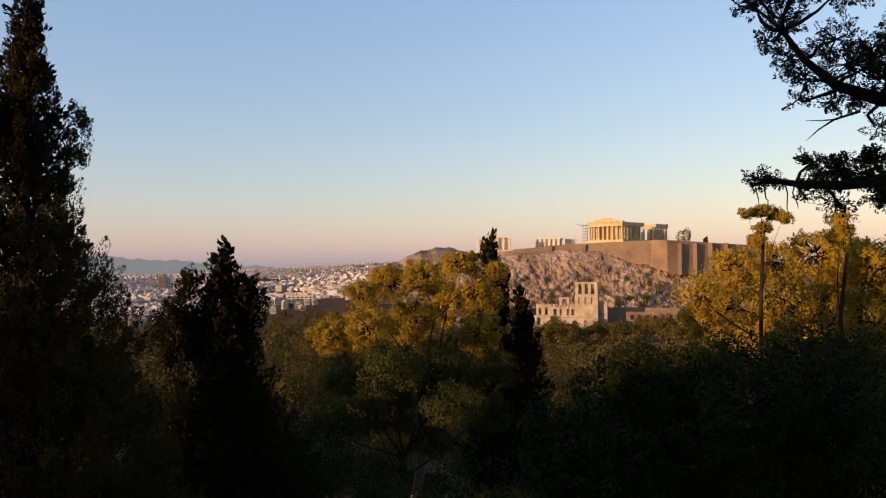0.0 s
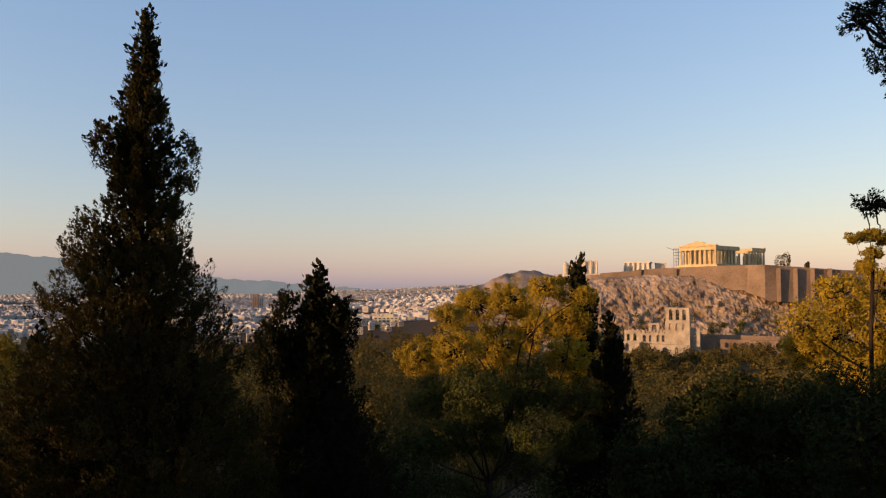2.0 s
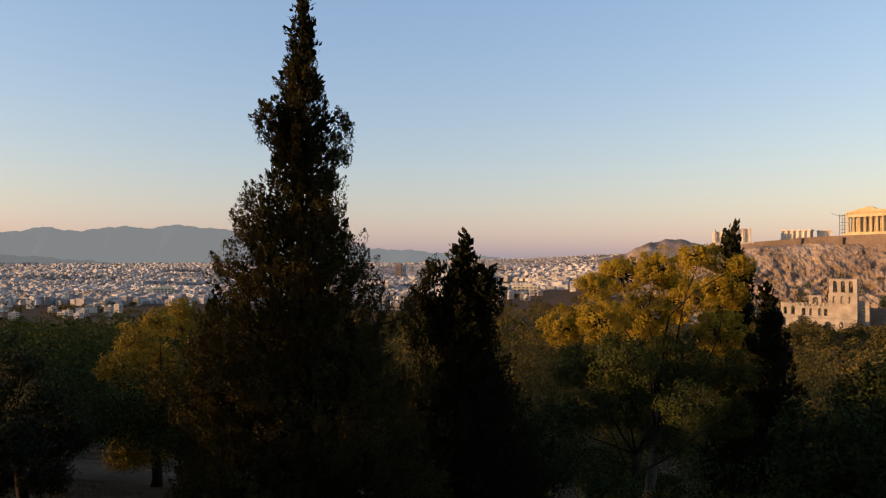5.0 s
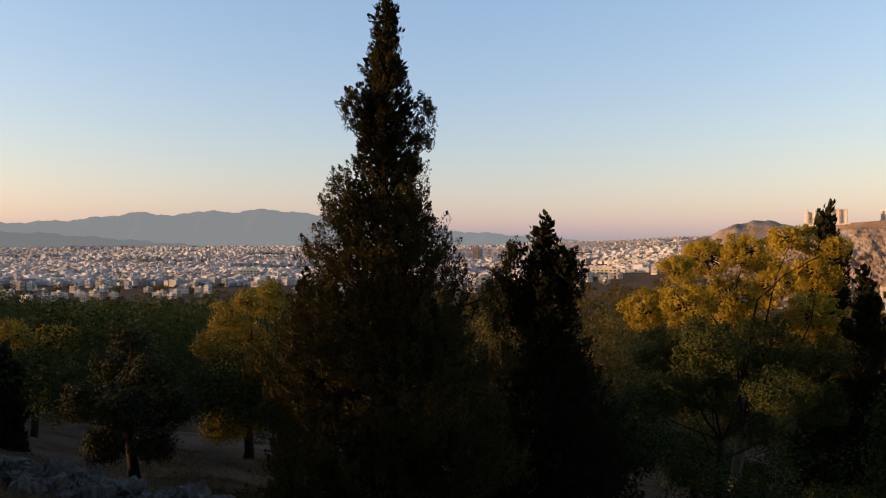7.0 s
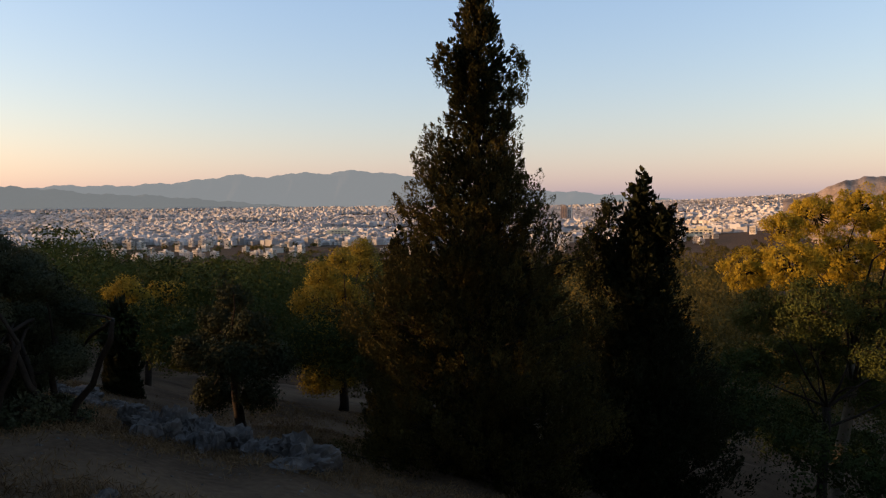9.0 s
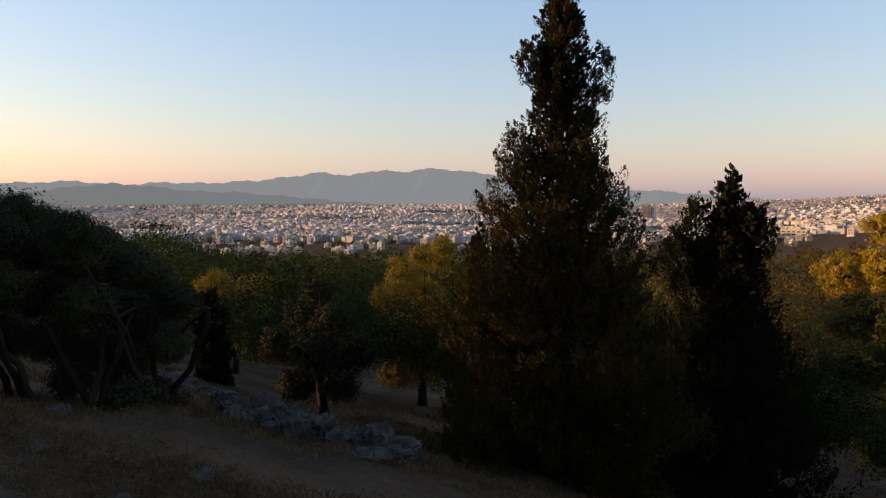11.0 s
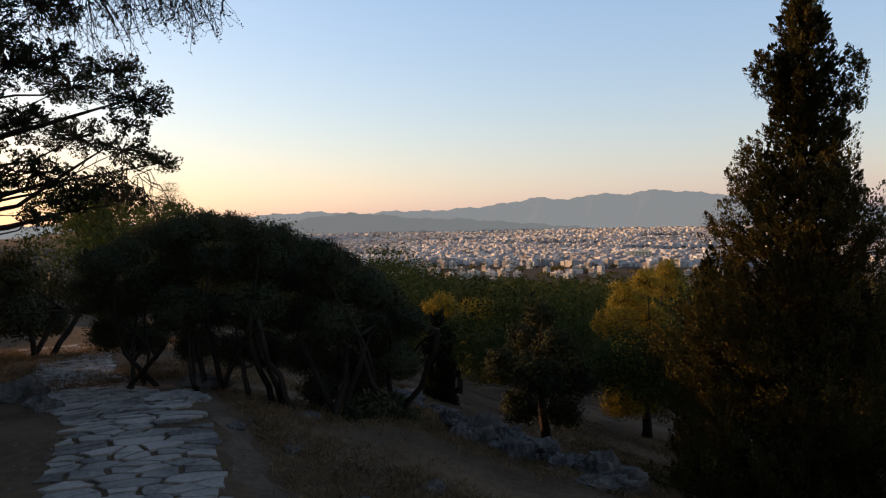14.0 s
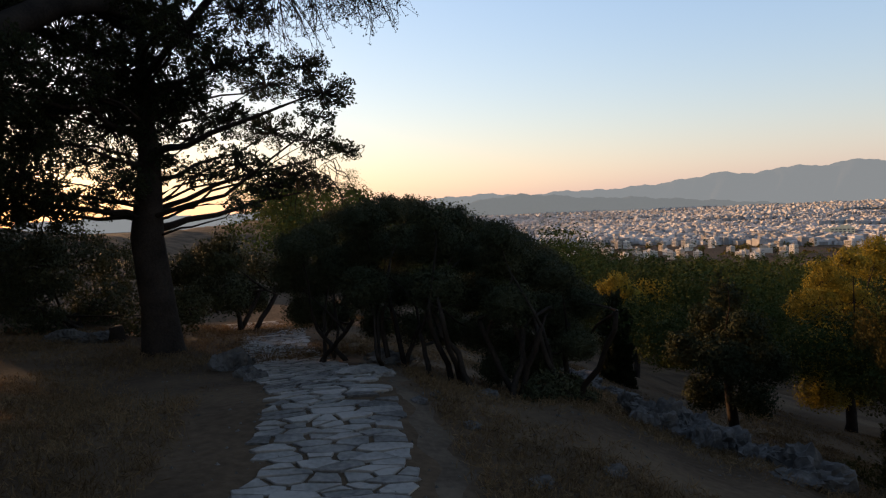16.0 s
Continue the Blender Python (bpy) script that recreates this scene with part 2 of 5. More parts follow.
FAR = (
    (-60, -60, -60, -60, -60),
    (-60, -60, -60, -60, -60),
    (-40, -40, -40, -40, -40),
    (-34, -20, 0, 0, -30),
    (-44, -18, 2, 6, -30),
    (-52, -42, -20, -20, -40),
    (-60, -60, -55, -42, -42),
    (-63, -62, -57, -44, -44),
    (-63, -62, -57, -44, -44),
    (-63, -62, -57, -44, -44),
    (-63, -62, -57, -44, -44),
    (-63, -62, -57, -44, -44),
    (-60, -60, -60, -60, -60),
    (-60, -60, -60, -60, -60),
)
GRID = np.hstack([np.zeros((len(AZS), 1)), np.array(NEAR), np.array(MIDDLE), np.array(FAR)])
SX, SY = -math.sin(radians(SUN_AZ)), math.cos(radians(SUN_AZ))

def land(x, y):
    x, y = np.asarray(x, float), np.asarray(y, float)
    d = np.hypot(x, y)
    az = np.degrees(np.arctan2(-x, y))
    i = np.clip(np.searchsorted(AZS, az, side="right") - 1, 0, len(AZS) - 2)
    j = np.clip(np.searchsorted(DS, d, side="right") - 1, 0, len(DS) - 2)
    u = np.clip((az - AZS[i]) / (AZS[i + 1] - AZS[i]), 0, 1)
    u = u * u * (3 - 2 * u)
    v = np.clip((d - DS[j]) / (DS[j + 1] - DS[j]), 0, 1)
    z = (GRID[i, j] * (1 - u) + GRID[i + 1, j] * u) * (1 - v) + (GRID[i, j + 1] * (1 - u) + GRID[i + 1, j + 1] * u) * v
    # unseen shoulder of the hill on the sunny side, raised to shade the foreground
    s, lat = x * SX + y * SY, x * SY - y * SX
    e = np.clip((s - 17) / 28, 0, 1)
    rise = np.clip(3.0 - 0.12 * lat, 0, 6)
    far = np.clip(1 - (s - 60) / 200, 0, 1)
    z = z + e * e * (3 - 2 * e) * rise * far
    # a wooded knoll hidden beyond the olives, added to shade the lower woods
    kx, ky = x + 165, y - 8
    z = z + 17 * np.exp(-(kx / 75) ** 2 - (ky / 42) ** 2) * np.clip((d - 35) / 60, 0, 1)
    # small unevenness, none close to the eye
    z = z + np.clip((d - 4) / 20, 0, 1) * (0.12 * np.sin(x * 0.9 + 1.3 * np.sin(y * 0.5)) + 0.10 * np.sin(y * 1.1 + np.sin(x * 0.7)))
    return z

def ground_at(x, y, lift=0.0):
    return float(land(x, y)) + lift

def spot(az, d, lift=0.0):
    p = polar(az, d)
    p.z = ground_at(p.x, p.y, lift)
    return p

# ---- ground: one sheet to the horizon ----
def build_ground():
    rings = np.concatenate([[0.0], np.geomspace(0.6, 5600, 190)])
    turns = np.radians(np.concatenate([np.arange(-180, -30, 5.0), np.arange(-30, 120, 0.75), np.arange(120, 180, 5.0)]))
    n = len(turns)
    d, a = np.meshgrid(rings, turns, indexing="ij")
    x, y = -d * np.sin(a), d * np.cos(a)
    v = np.stack([x, y, land(x, y)], -1).reshape(-1, 3)
    f = []
    for i in range(len(rings) - 1):
        for k in range(n):
            k2 = (k + 1) % n
            f.append((i * n + k, i * n + k2, (i + 1) * n + k2, (i + 1) * n + k))
    return tagged(mesh_obj("ground", v, f, M_EARTH, True), "dry earth slope falling to a wide city plain", "ground", "", "structure")

build_ground()

# ---- distant mountains ----
def ridge(name, stations, d, depth, label, material=None):
    """A long mountain body: crest elevations in degrees at azimuths, at distance d."""
    az = np.arange(stations[0][0], stations[-1][0] + 0.01, 0.2)
    el = np.interp(az, [s[0] for s in stations], [s[1] for s in stations])
    el = el + 0.05 * np.sin(az * 2.1) + 0.035 * np.sin(az * 5.3 + 1) + 0.02 * np.sin(az * 11.7)
    v, f = [], []
    rows = 9
    for r in range(rows):
        t = r / (rows - 1)
        for k, (a, e) in enumerate(zip(az, el)):
            dd = d - depth * (1 - t) + 40 * math.sin(a * 1.7 + 4 * t) * (1 - t)
            top = EYE + d * math.tan(radians(e))
            foot = -75.0
            h = foot + (top - foot) * (t ** 0.75) * (1 - 0.16 * (1 - t) * (1 + math.sin(a * 3.1 + 5 * t)))
            v.append(polar(a, dd, h))
    n = len(az)
    for r in range(rows - 1):
        for k in range(n - 1):
            f.append((r * n + k, r * n + k + 1, (r + 1) * n + k + 1, (r + 1) * n + k))
    base = len(v)
    for k, (a, e) in enumerate(zip(az, el)):
        v.append(polar(a, d + 120, -80))
    for k in range(n - 1):
        f.append(((rows - 1) * n + k, (rows - 1) * n + k + 1, base + k + 1, base + k))
    return tagged(mesh_obj(name, v, f, material or M_MTN, True), label, "mountain", "", "structure")

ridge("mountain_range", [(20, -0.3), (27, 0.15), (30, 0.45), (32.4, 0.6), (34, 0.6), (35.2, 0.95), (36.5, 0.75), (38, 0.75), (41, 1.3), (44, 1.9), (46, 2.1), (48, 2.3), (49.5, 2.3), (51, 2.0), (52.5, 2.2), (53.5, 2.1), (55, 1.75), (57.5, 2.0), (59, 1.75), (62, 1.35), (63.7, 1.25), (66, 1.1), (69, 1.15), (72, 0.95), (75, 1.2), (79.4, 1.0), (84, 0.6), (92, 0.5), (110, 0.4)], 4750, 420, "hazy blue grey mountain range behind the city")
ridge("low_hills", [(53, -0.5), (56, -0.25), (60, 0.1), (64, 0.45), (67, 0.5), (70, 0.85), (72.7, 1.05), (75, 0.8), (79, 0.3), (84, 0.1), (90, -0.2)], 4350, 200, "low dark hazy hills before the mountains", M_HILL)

ridge("brown_hill", [(5.5, -0.4), (8, 0.95), (9.5, 1.3), (10.8, 1.42), (12.2, 1.05), (13.5, 0.45), (16, -0.3)], 900, 140, "dry brown hill behind the citadel approach", M_CRAG)

# ---- the city in the plain ----
def box_verts(cx, cy, z0, w, l, h, turn):
    c, s = np.cos(turn), np.sin(turn)
    k = np.array([[-1, -1], [1, -1], [1, 1], [-1, 1]]) * 0.5
    out = []
    for zz in (z0, z0 + h):
        for a, b in k:
            out.append((cx + a * w * c - b * l * s, cy + a * w * s + b * l * c, zz))
    return out

BOX_FACES = ((0, 1, 5, 4), (1, 2, 6, 5), (2, 3, 7, 6), (3, 0, 4, 7), (4, 5, 6, 7))

def build_city_far(count):
    v, f = [], []
    for i in range(count):
        az = RNG.uniform(4, 92)
        t = RNG.uniform(0, 1)
        d = 1020 * (4250 / 1020) ** t
        p = polar(az, d)
        if math.sin(p.x * 0.011 + 2 * math.sin(p.y * 0.004)) + math.sin(p.y * 0.009 + 1) < -1.0:
            continue
        z = ground_at(p.x, p.y)
        h = RNG.choice([4, 5, 6, 6, 8, 10]) * RNG.uniform(0.85, 1.15)
        turn = 0.5 * math.sin(p.x * 0.0016) + 0.6 * math.cos(p.y * 0.0013) + RNG.normal() * 0.06
        w, l = RNG.uniform(6, 15, 2) * (1 + 0.2 * t)
        b = len(v)
        v += box_verts(p.x, p.y, z - 3, w, l, h + 3, turn)
        f += [tuple(b + q for q in face) for face in BOX_FACES]
        if RNG.random() < 0.6:
            b = len(v)
            v += box_verts(p.x + RNG.uniform(-1.5, 1.5), p.y + RNG.uniform(-1.5, 1.5), z + h, w * 0.35, l * 0.3, 1.6, turn)
            f += [tuple(b + q for q in face) for face in BOX_FACES]
    return tagged(mesh_obj("city_blocks", v, f, M_CITY), "dense pale plaster apartment blocks filling the plain", "city", "", "stuff")

build_city_far(44000)

# ---- the citadel rock and its temples ----
def bm_box(bm, cx, cy, z0, w, l, h, turn=0.0):
    vs = [bm.verts.new(q) for q in box_verts(cx, cy, z0, w, l, h, turn)]
    for face in BOX_FACES:
        bm.faces.new([vs[i] for i in face])

def build_rock():
    """The crag: an uneven slope from the woods up to the foot of the walls."""
    a = np.arange(-16, 13.01, 0.085)
    rows = 80
    v, f = [], []
    for r in range(rows):
        t = r / (rows - 1)
        for az in a:
            d = 440 + 90 * t
            edge = np.interp(az, [-16, -11, -8, -4, 0, 4, 6, 9, 13], [-10, -4, 2, 9, 11, 9, 6, -3, -20])
            foot = -45.0
            shape = np.interp(t, [0, 0.25, 0.5, 0.7, 0.85, 0.95, 1], [0, 0.12, 0.3, 0.55, 0.85, 1.0, 1.02])
            h = foot + (edge - foot) * shape
            g = polar(az, d, h)
            q = Vector((g.x / 26, g.y / 26, h / 15))
            rough = noise.noise(q * 0.6 + Vector((9, 3, 4))) * 5 + noise.noise(q) * 3.5 - abs(noise.noise(q * 2.6 + Vector((5, 1, 2)))) * 4.5 + noise.noise(q * 6.1) * 2.4 - abs(noise.noise(q * 11)) * 1.8 + noise.noise(q * 23) * 0.8
            m = math.sin(math.pi * min(t * 1.1, 1) * 0.85)
            p = polar(az, d - rough * m * 1.3, h + rough * 0.30 * m)
            v.append(p)
    n = len(a)
    for r in range(rows - 1):
        for k in range(n - 1):
            f.append((r * n + k, r * n + k + 1, (r + 1) * n + k + 1, (r + 1) * n + k))
    return tagged(mesh_obj("citadel_rock", v, f, M_CRAG), "rugged pinkish limestone crag under the citadel walls", "cliff", "", "structure")

build_rock()

def wall_run(parent, stations, thick, label=""):
    """A retaining wall through (az, d, z_bottom, z_top) stations, with a battered face."""
    bm = bmesh.new()
    rows = []
    for az, d, z0, z1 in stations:
        rows.append([bm.verts.new(polar(az, d - 1.2, z0)), bm.verts.new(polar(az, d, z1)), bm.verts.new(polar(az, d + thick, z1)), bm.verts.new(polar(az, d + thick, z0))])
    for a, b in zip(rows, rows[1:]):
        for k in range(4):
            bm.faces.new([a[k], a[(k + 1) % 4], b[(k + 1) % 4], b[k]])
    bm.faces.new(rows[0]); bm.faces.new(rows[-1])
    return part("wall_face", bm, M_WALL, parent, label)

citadel = thing("citadel_wall", polar(-4, 520, 4), "tall weathered stone retaining wall along the citadel rock", "wall")
wall_run(citadel, [(4.6, 540, 4, 12.5), (3.0, 535, 6, 13.5), (0.5, 530, 6, 15.5), (-2.5, 525, 4, 16.5), (-6.0, 515, 0, 17.0)], 6)
wall_run(citadel, [(-6.0, 514, -1, 17.0), (-7.3, 505, -5, 16.8)], 6)
wall_run(citadel, [(-7.3, 505, -6, 16.8), (-9.5, 515, -8, 15.5), (-12.4, 530, -9, 13.5), (-15.0, 545, -9, 12.5)], 6)

for az, d in ((-6.1, 514.2), (-8.2, 507.5), (-9.3, 512.5), (-10.4, 518), (-11.5, 524), (-1.0, 526.2), (1.6, 531.2)):
    bm = bmesh.new()
    p = polar(az, d)
    bm_box(bm, p.x, p.y, -7 if az < -6.5 else 0, 2.6, 3.0, 21.5 if az < -6.5 else 15.0, radians(az))
    part("buttress", bm, M_WALL, citadel)

def column(bm, x, y, z, r, h):
    rings = []
    for zz, rr in ((0, r), (h * 0.35, r * 0.98), (h * 0.93, r * 0.8), (h * 0.96, r * 1.15), (h, r * 1.2)):
        rings.append([bm.verts.new((x + rr * math.cos(2 * math.pi * k / 10), y + rr * math.sin(2 * math.pi * k / 10), z + zz)) for k in range(10)])
    for a, b in zip(rings, rings[1:]):
        for k in range(10):
            bm.faces.new([a[k], a[(k + 1) % 10], b[(k + 1) % 10], b[k]])

def build_temple():
    """West front of eight columns and the south flank; local x along the front, y along the flank."""
    t = thing("ruined_temple", (0, 0, 0), "ruined marble temple with eight front columns, glowing in low sun", "temple")
    W, L, CH = 30.9, 69.5, 10.4
    bm = bmesh.new()
    for i, g in enumerate((1.5, 0.75, 0.0)):
        bm_box(bm, W / 2, L / 2, i * 0.55 - (1.6 if i == 0 else 0), W + 2 * g, L + 2 * g, 0.55 + (1.6 if i == 0 else 0))
    part("stepped_base", bm, M_MARBLE, t)
    z = 1.65
    def col(x, y, h=CH, r=0.95):
        b = bmesh.new(); column(b, x, y, z, r, h); part("column", b, M_MARBLE, t)
    for i in range(8):
        col(1.2 + i * (W - 2.4) / 7, 1.2)
        col(1.2 + i * (W - 2.4) / 7, L - 1.2)
        if 0 < i < 7:
            col(1.9 + i * (W - 3.8) / 7, 6.0, 9.8, 0.8)
    for j in range(1, 16):
        y = 1.2 + j * (L - 2.4) / 16
        if j not in (8, 9, 10):
            col(W - 1.2, y, CH * (1.0 if j < 7 or j > 10 else 0.6))
        col(1.2, y)
    bm = bmesh.new()
    bm_box(bm, W / 2, 1.2, z + CH, W - 0.4, 2.0, 1.5)
    bm_box(bm, W / 2, 1.3, z + CH + 1.5, W - 0.5, 1.8, 1.4)
    bm_box(bm, W / 2, 1.2, z + CH + 2.9, W + 0.9, 2.7, 0.6)
    for k in range(22):
        bm_box(bm, 0.9 + k * (W - 1.8) / 21, 0.28, z + CH + 1.6, 0.8, 0.24, 1.2)
    part("front_entablature", bm, M_MARBLE, t)
    bm = bmesh.new()
    apex = 3.3
    prof = [(0.3, 0.0), (4, 0.75), (9, 1.75), (12.5, 2.5), (W / 2, apex), (19, 2.6), (22, 1.3), (27, 0.7), (W - 0.3, 0.0)]
    lo = [[bm.verts.new((x, y, z + CH + 3.5)) for x, h in prof] for y in (0.4, 2.2)]
    hi = [[bm.verts.new((x, y, z + CH + 3.5 + max(h, 0.12))) for x, h in prof] for y in (0.4, 2.2)]
    for k in range(len(prof) - 1):
        bm.faces.new([lo[0][k], lo[0][k + 1], hi[0][k + 1], hi[0][k]])
        bm.faces.new([lo[1][k], hi[1][k], hi[1][k + 1], lo[1][k + 1]])
        bm.faces.new([hi[0][k], hi[0][k + 1], hi[1][k + 1], hi[1][k]])
    part("pediment", bm, M_MARBLE, t)
    bm = bmesh.new()
    for x, y0, y1 in ((W - 1.2, 2.2, 32), (W - 1.2, 50, L), (1.2, 2.2, L)):
        bm_box(bm, x, (y0 + y1) / 2, z + CH, 2.0, y1 - y0, 2.9)
    bm_box(bm, W / 2, L - 1.2, z + CH, W, 2.2, 3.4)
    part("side_entablature", bm, M_MARBLE, t)
    bm = bmesh.new()
    for x, y, w, l, h in ((5, 20, 1.4, 30, 10), (W - 5, 19, 1.4, 26, 11), (W / 2, 9, 14, 1.4, 11), (8, 52, 1.4, 20, 7), (W - 5, 56, 1.4, 16, 9)):
        bm_box(bm, x, y, z, w, l, h)
    part("inner_wall", bm, M_MARBLE, t)
    return t

temple = build_temple()
nw, sw = polar(-1.32, 566), polar(-4.22, 548)
way = sw - nw
temple.matrix_basis = Matrix.Translation((nw.x, nw.y, 17.6)) @ Matrix.Rotation(math.atan2(way.y, way.x), 4, "Z")

def block_building(name, az, d, z, w, l, h, turn, label, cols=0, steps=((0.0, 1.0),)):
    """A small classical block: walls, a cornice, a row of columns towards the eye."""
    t = thing(name, polar(az, d, z), label, "temple")
    bm = bmesh.new()
    for off, k in steps:
        bm_box(bm, off * w, 0, 0, w * (0.52 if len(steps) > 1 else 0.92), l, h * k, 0)
    part("wall", bm, M_PALE, t).matrix_parent_inverse = Matrix()
    bm = bmesh.new()
    bm_box(bm, 0, 0, -2, w + 1, l + 1, 2.0, 0)
    for off, k in steps:
        bm_box(bm, off * w, 0, h * k, w * (0.5 if len(steps) > 1 else 1.0), l + 0.8, 0.9, 0)
    part("cornice", bm, M_PALE, t).matrix_parent_inverse = Matrix()
    for i in range(cols):
        b = bmesh.new(); column(b, -w / 2 + 0.8 + i * (w - 1.6) / max(cols - 1, 1), -l / 2 - 1.2, 0, 0.55, h)
        part("column", b, M_PALE, t).matrix_parent_inverse = Matrix()
    t.rotation_euler = (0, 0, radians(turn))
    return t

block_building("gateway_building", 6.1, 556, 12.6, 25, 14, 9, 10, "pale marble gateway hall at the citadel entrance", 6, ((-0.25, 0.75), (0.22, 1.0)))
block_building("porch_temple", 1.7, 575, 14.9, 20, 12, 6, -8, "small pale marble temple with a columned porch", 6)
block_building("guard_house", 0.0, 580, 15.4, 9, 9, 5, 5, "small pale stone house near the temple")

def build_plateau():
    bm = bmesh.new()
    az = [8.8, 6, 4, 2, 0, -2.5, -6, -7.3, -9.5, -12.4, -15]
    d0 = [552, 545, 541, 536, 534, 529, 520, 510, 520, 535, 550]
    z = [9.5, 11, 12, 12.8, 14.4, 16.2, 16.6, 16.2, 14.5, 13, 12]
    lo = [bm.verts.new(polar(a, d - 4, h - 16)) for a, d, h in zip(az, d0, z)]
    hi = [bm.verts.new(polar(a, d, h)) for a, d, h in zip(az, d0, z)]
    back = [bm.verts.new(polar(a, 665, h + (1.2 if a < 0 else 0.5))) for a, h in zip(az, z)]
    for k in range(len(az) - 1):
        bm.faces.new([lo[k], lo[k + 1], hi[k + 1], hi[k]])
        bm.faces.new([hi[k], hi[k + 1], back[k + 1], back[k]])
    me = bpy.data.meshes.new("plateau")
    bm.to_mesh(me); bm.free()
    me.materials.append(M_CRAG)
    tagged(new("plateau", me), "bare rocky top of the citadel", "ground", "", "structure")

build_plateau()

def arch_panel(bm, x0, x1, z0, z1, openings, depth, place):
    """A wall of one thickness from x0 to x1 with round-headed openings (xc, width, sill, spring); place maps local to world."""
    def q(*pts):
        bm.faces.new([bm.verts.new(place(*p)) for p in pts])
    edges = [x0]
    for xc, w, s, h in openings:
        edges += [xc - w / 2, xc + w / 2]
    edges.append(x1)
    for y in (0.0, depth):
        for a, b in zip(edges[0::2], edges[1::2]):
            q((a, y, z0), (b, y, z0), (b, y, z1), (a, y, z1))
        for xc, w, s, h in openings:
            if s > z0:
                q((xc - w / 2, y, z0), (xc + w / 2, y, z0), (xc + w / 2, y, s), (xc - w / 2, y, s))
            arc = [(xc + w / 2 * math.cos(t), h + w / 2 * math.sin(t)) for t in np.linspace(math.pi, 0, 9)]
            for (ax, az_), (bx, bz) in zip(arc, arc[1:]):
                q((ax, y, az_), (bx, y, bz), (bx, y, z1), (ax, y, z1))
    for xc, w, s, h in openings:
        arc = [(xc - w / 2, s)] + [(xc + w / 2 * math.cos(t), h + w / 2 * math.sin(t)) for t in np.linspace(math.pi, 0, 9)] + [(xc + w / 2, s), (xc - w / 2, s)]
        for (ax, az_), (bx, bz) in zip(arc, arc[1:]):
            q((ax, 0, az_), (bx, 0, bz), (bx, depth, bz), (ax, depth, az_))
    q((x0, 0, z1), (x1, 0, z1), (x1, depth, z1), (x0, depth, z1))
    for x in (x0, x1):
        q((x, 0, z0), (x, depth, z0), (x, depth, z1), (x, 0, z1))

def build_odeon():
    o = polar(2.8, 425)
    e = polar(-2.1, 418)
    ux = (e - o).normalized()
    uy = Vector((-ux.y, ux.x, 0))
    t = thing("roman_theatre", (o.x, o.y, -33), "ruined Roman theatre front with arched windows and a taller end block", "ruin")
    def place(x, y, z):
        p = o + ux * x + uy * y
        return (p.x, p.y, z)
    Z = -36.0
    def panel(name, x0, x1, z1, ops, y=0.0, depth=2.0):
        bm = bmesh.new()
        arch_panel(bm, x0, x1, Z, z1, ops, depth, lambda a, b, c: place(a, b + y, c))
        part(name, bm, M_THEATRE, t)
    panel("arcade_wall", 0, 9, -22.5, [(2.2, 1.6, -28.5, -25.5), (6.0, 1.8, -28.5, -25.0)])
    panel("arcade_wall", 9, 17, -23.8, [(11.2, 1.8, -28.8, -25.8), (14.8, 1.8, -28.8, -25.8)])
    panel("broken_arch", 13.5, 19.5, -18.2, [(16.6, 2.6, -23.0, -20.4)], 1.2)
    panel("arcade_wall", 17, 23.2, -23.4, [(19.0, 1.7, -28.6, -25.6), (21.6, 1.5, -28.6, -25.6)])
    panel("end_block", 23.2, 36.0, -9.3, [(26.0, 1.9, -16.2, -11.2), (29.6, 1.9, -16.2, -11.2), (33.2, 1.9, -16.2, -11.2)], 0, 5.0)
    panel("end_block", 23.0, 36.2, -17.0, [(26.0, 1.9, -21.8, -19.0), (29.6, 1.9, -21.8, -19.0), (33.2, 1.9, -21.8, -19.0)], -0.6, 1.0)
    panel("front_wall", -4, 10, -28.5, [(3, 2.2, -34, -30.5)], -7)
    panel("front_wall", 14, 37, -29.5, [(24, 3.0, -35, -32.4), (30, 1.6, -34, -31.6)], -7)
    panel("side_wall", 36, 41, -20.5, [(38.5, 1.4, -26, -24)], 3)
    # broken tops
    bm = bmesh.new()
    for k in range(46):
        x = RNG.uniform(0, 23)
        p = place(x, RNG.uniform(0.3, 1.6), 0)
        bm_box(bm, p[0], p[1], -23.9, RNG.uniform(0.6, 1.6), RNG.uniform(0.6, 1.2), RNG.uniform(0.4, 2.2), RNG.uniform(0, 1))
    part("broken_masonry", bm, M_THEATRE, t)
    s = thing("long_arcade", place(60, 10, -33), "long low ruined arcade wall beside the theatre", "ruin")
    bm = bmesh.new()
    arch_panel(bm, 42, 92, Z, -27.0, [(45 + 4.3 * k, 2.0, -31.5, -29.6) for k in range(11)], 2.0, lambda a, b, c: place(a, b + 14, c))
    part("arcade_wall", bm, M_WALL, s)
    bm = bmesh.new()
    arch_panel(bm, 36, 96, Z, -25.2, [(94, 0.5, -30, -29)], 2.0, lambda a, b, c: place(a, b + 26, c))
    part("terrace_wall", bm, M_WALL, s)

build_odeon()

# ---- nearer city blocks, each a building of its own ----
M_WINDOW = mat("shaded_window", (0.05, 0.05, 0.055), (0.11, 0.10, 0.10), 0.4, 0.3, 9, 0)
M_PLASTER = mat("sunlit_plaster", (0.30, 0.245, 0.19), (0.62, 0.54, 0.45), 0.9, 0.05, 10, 0, objvar=0.6)

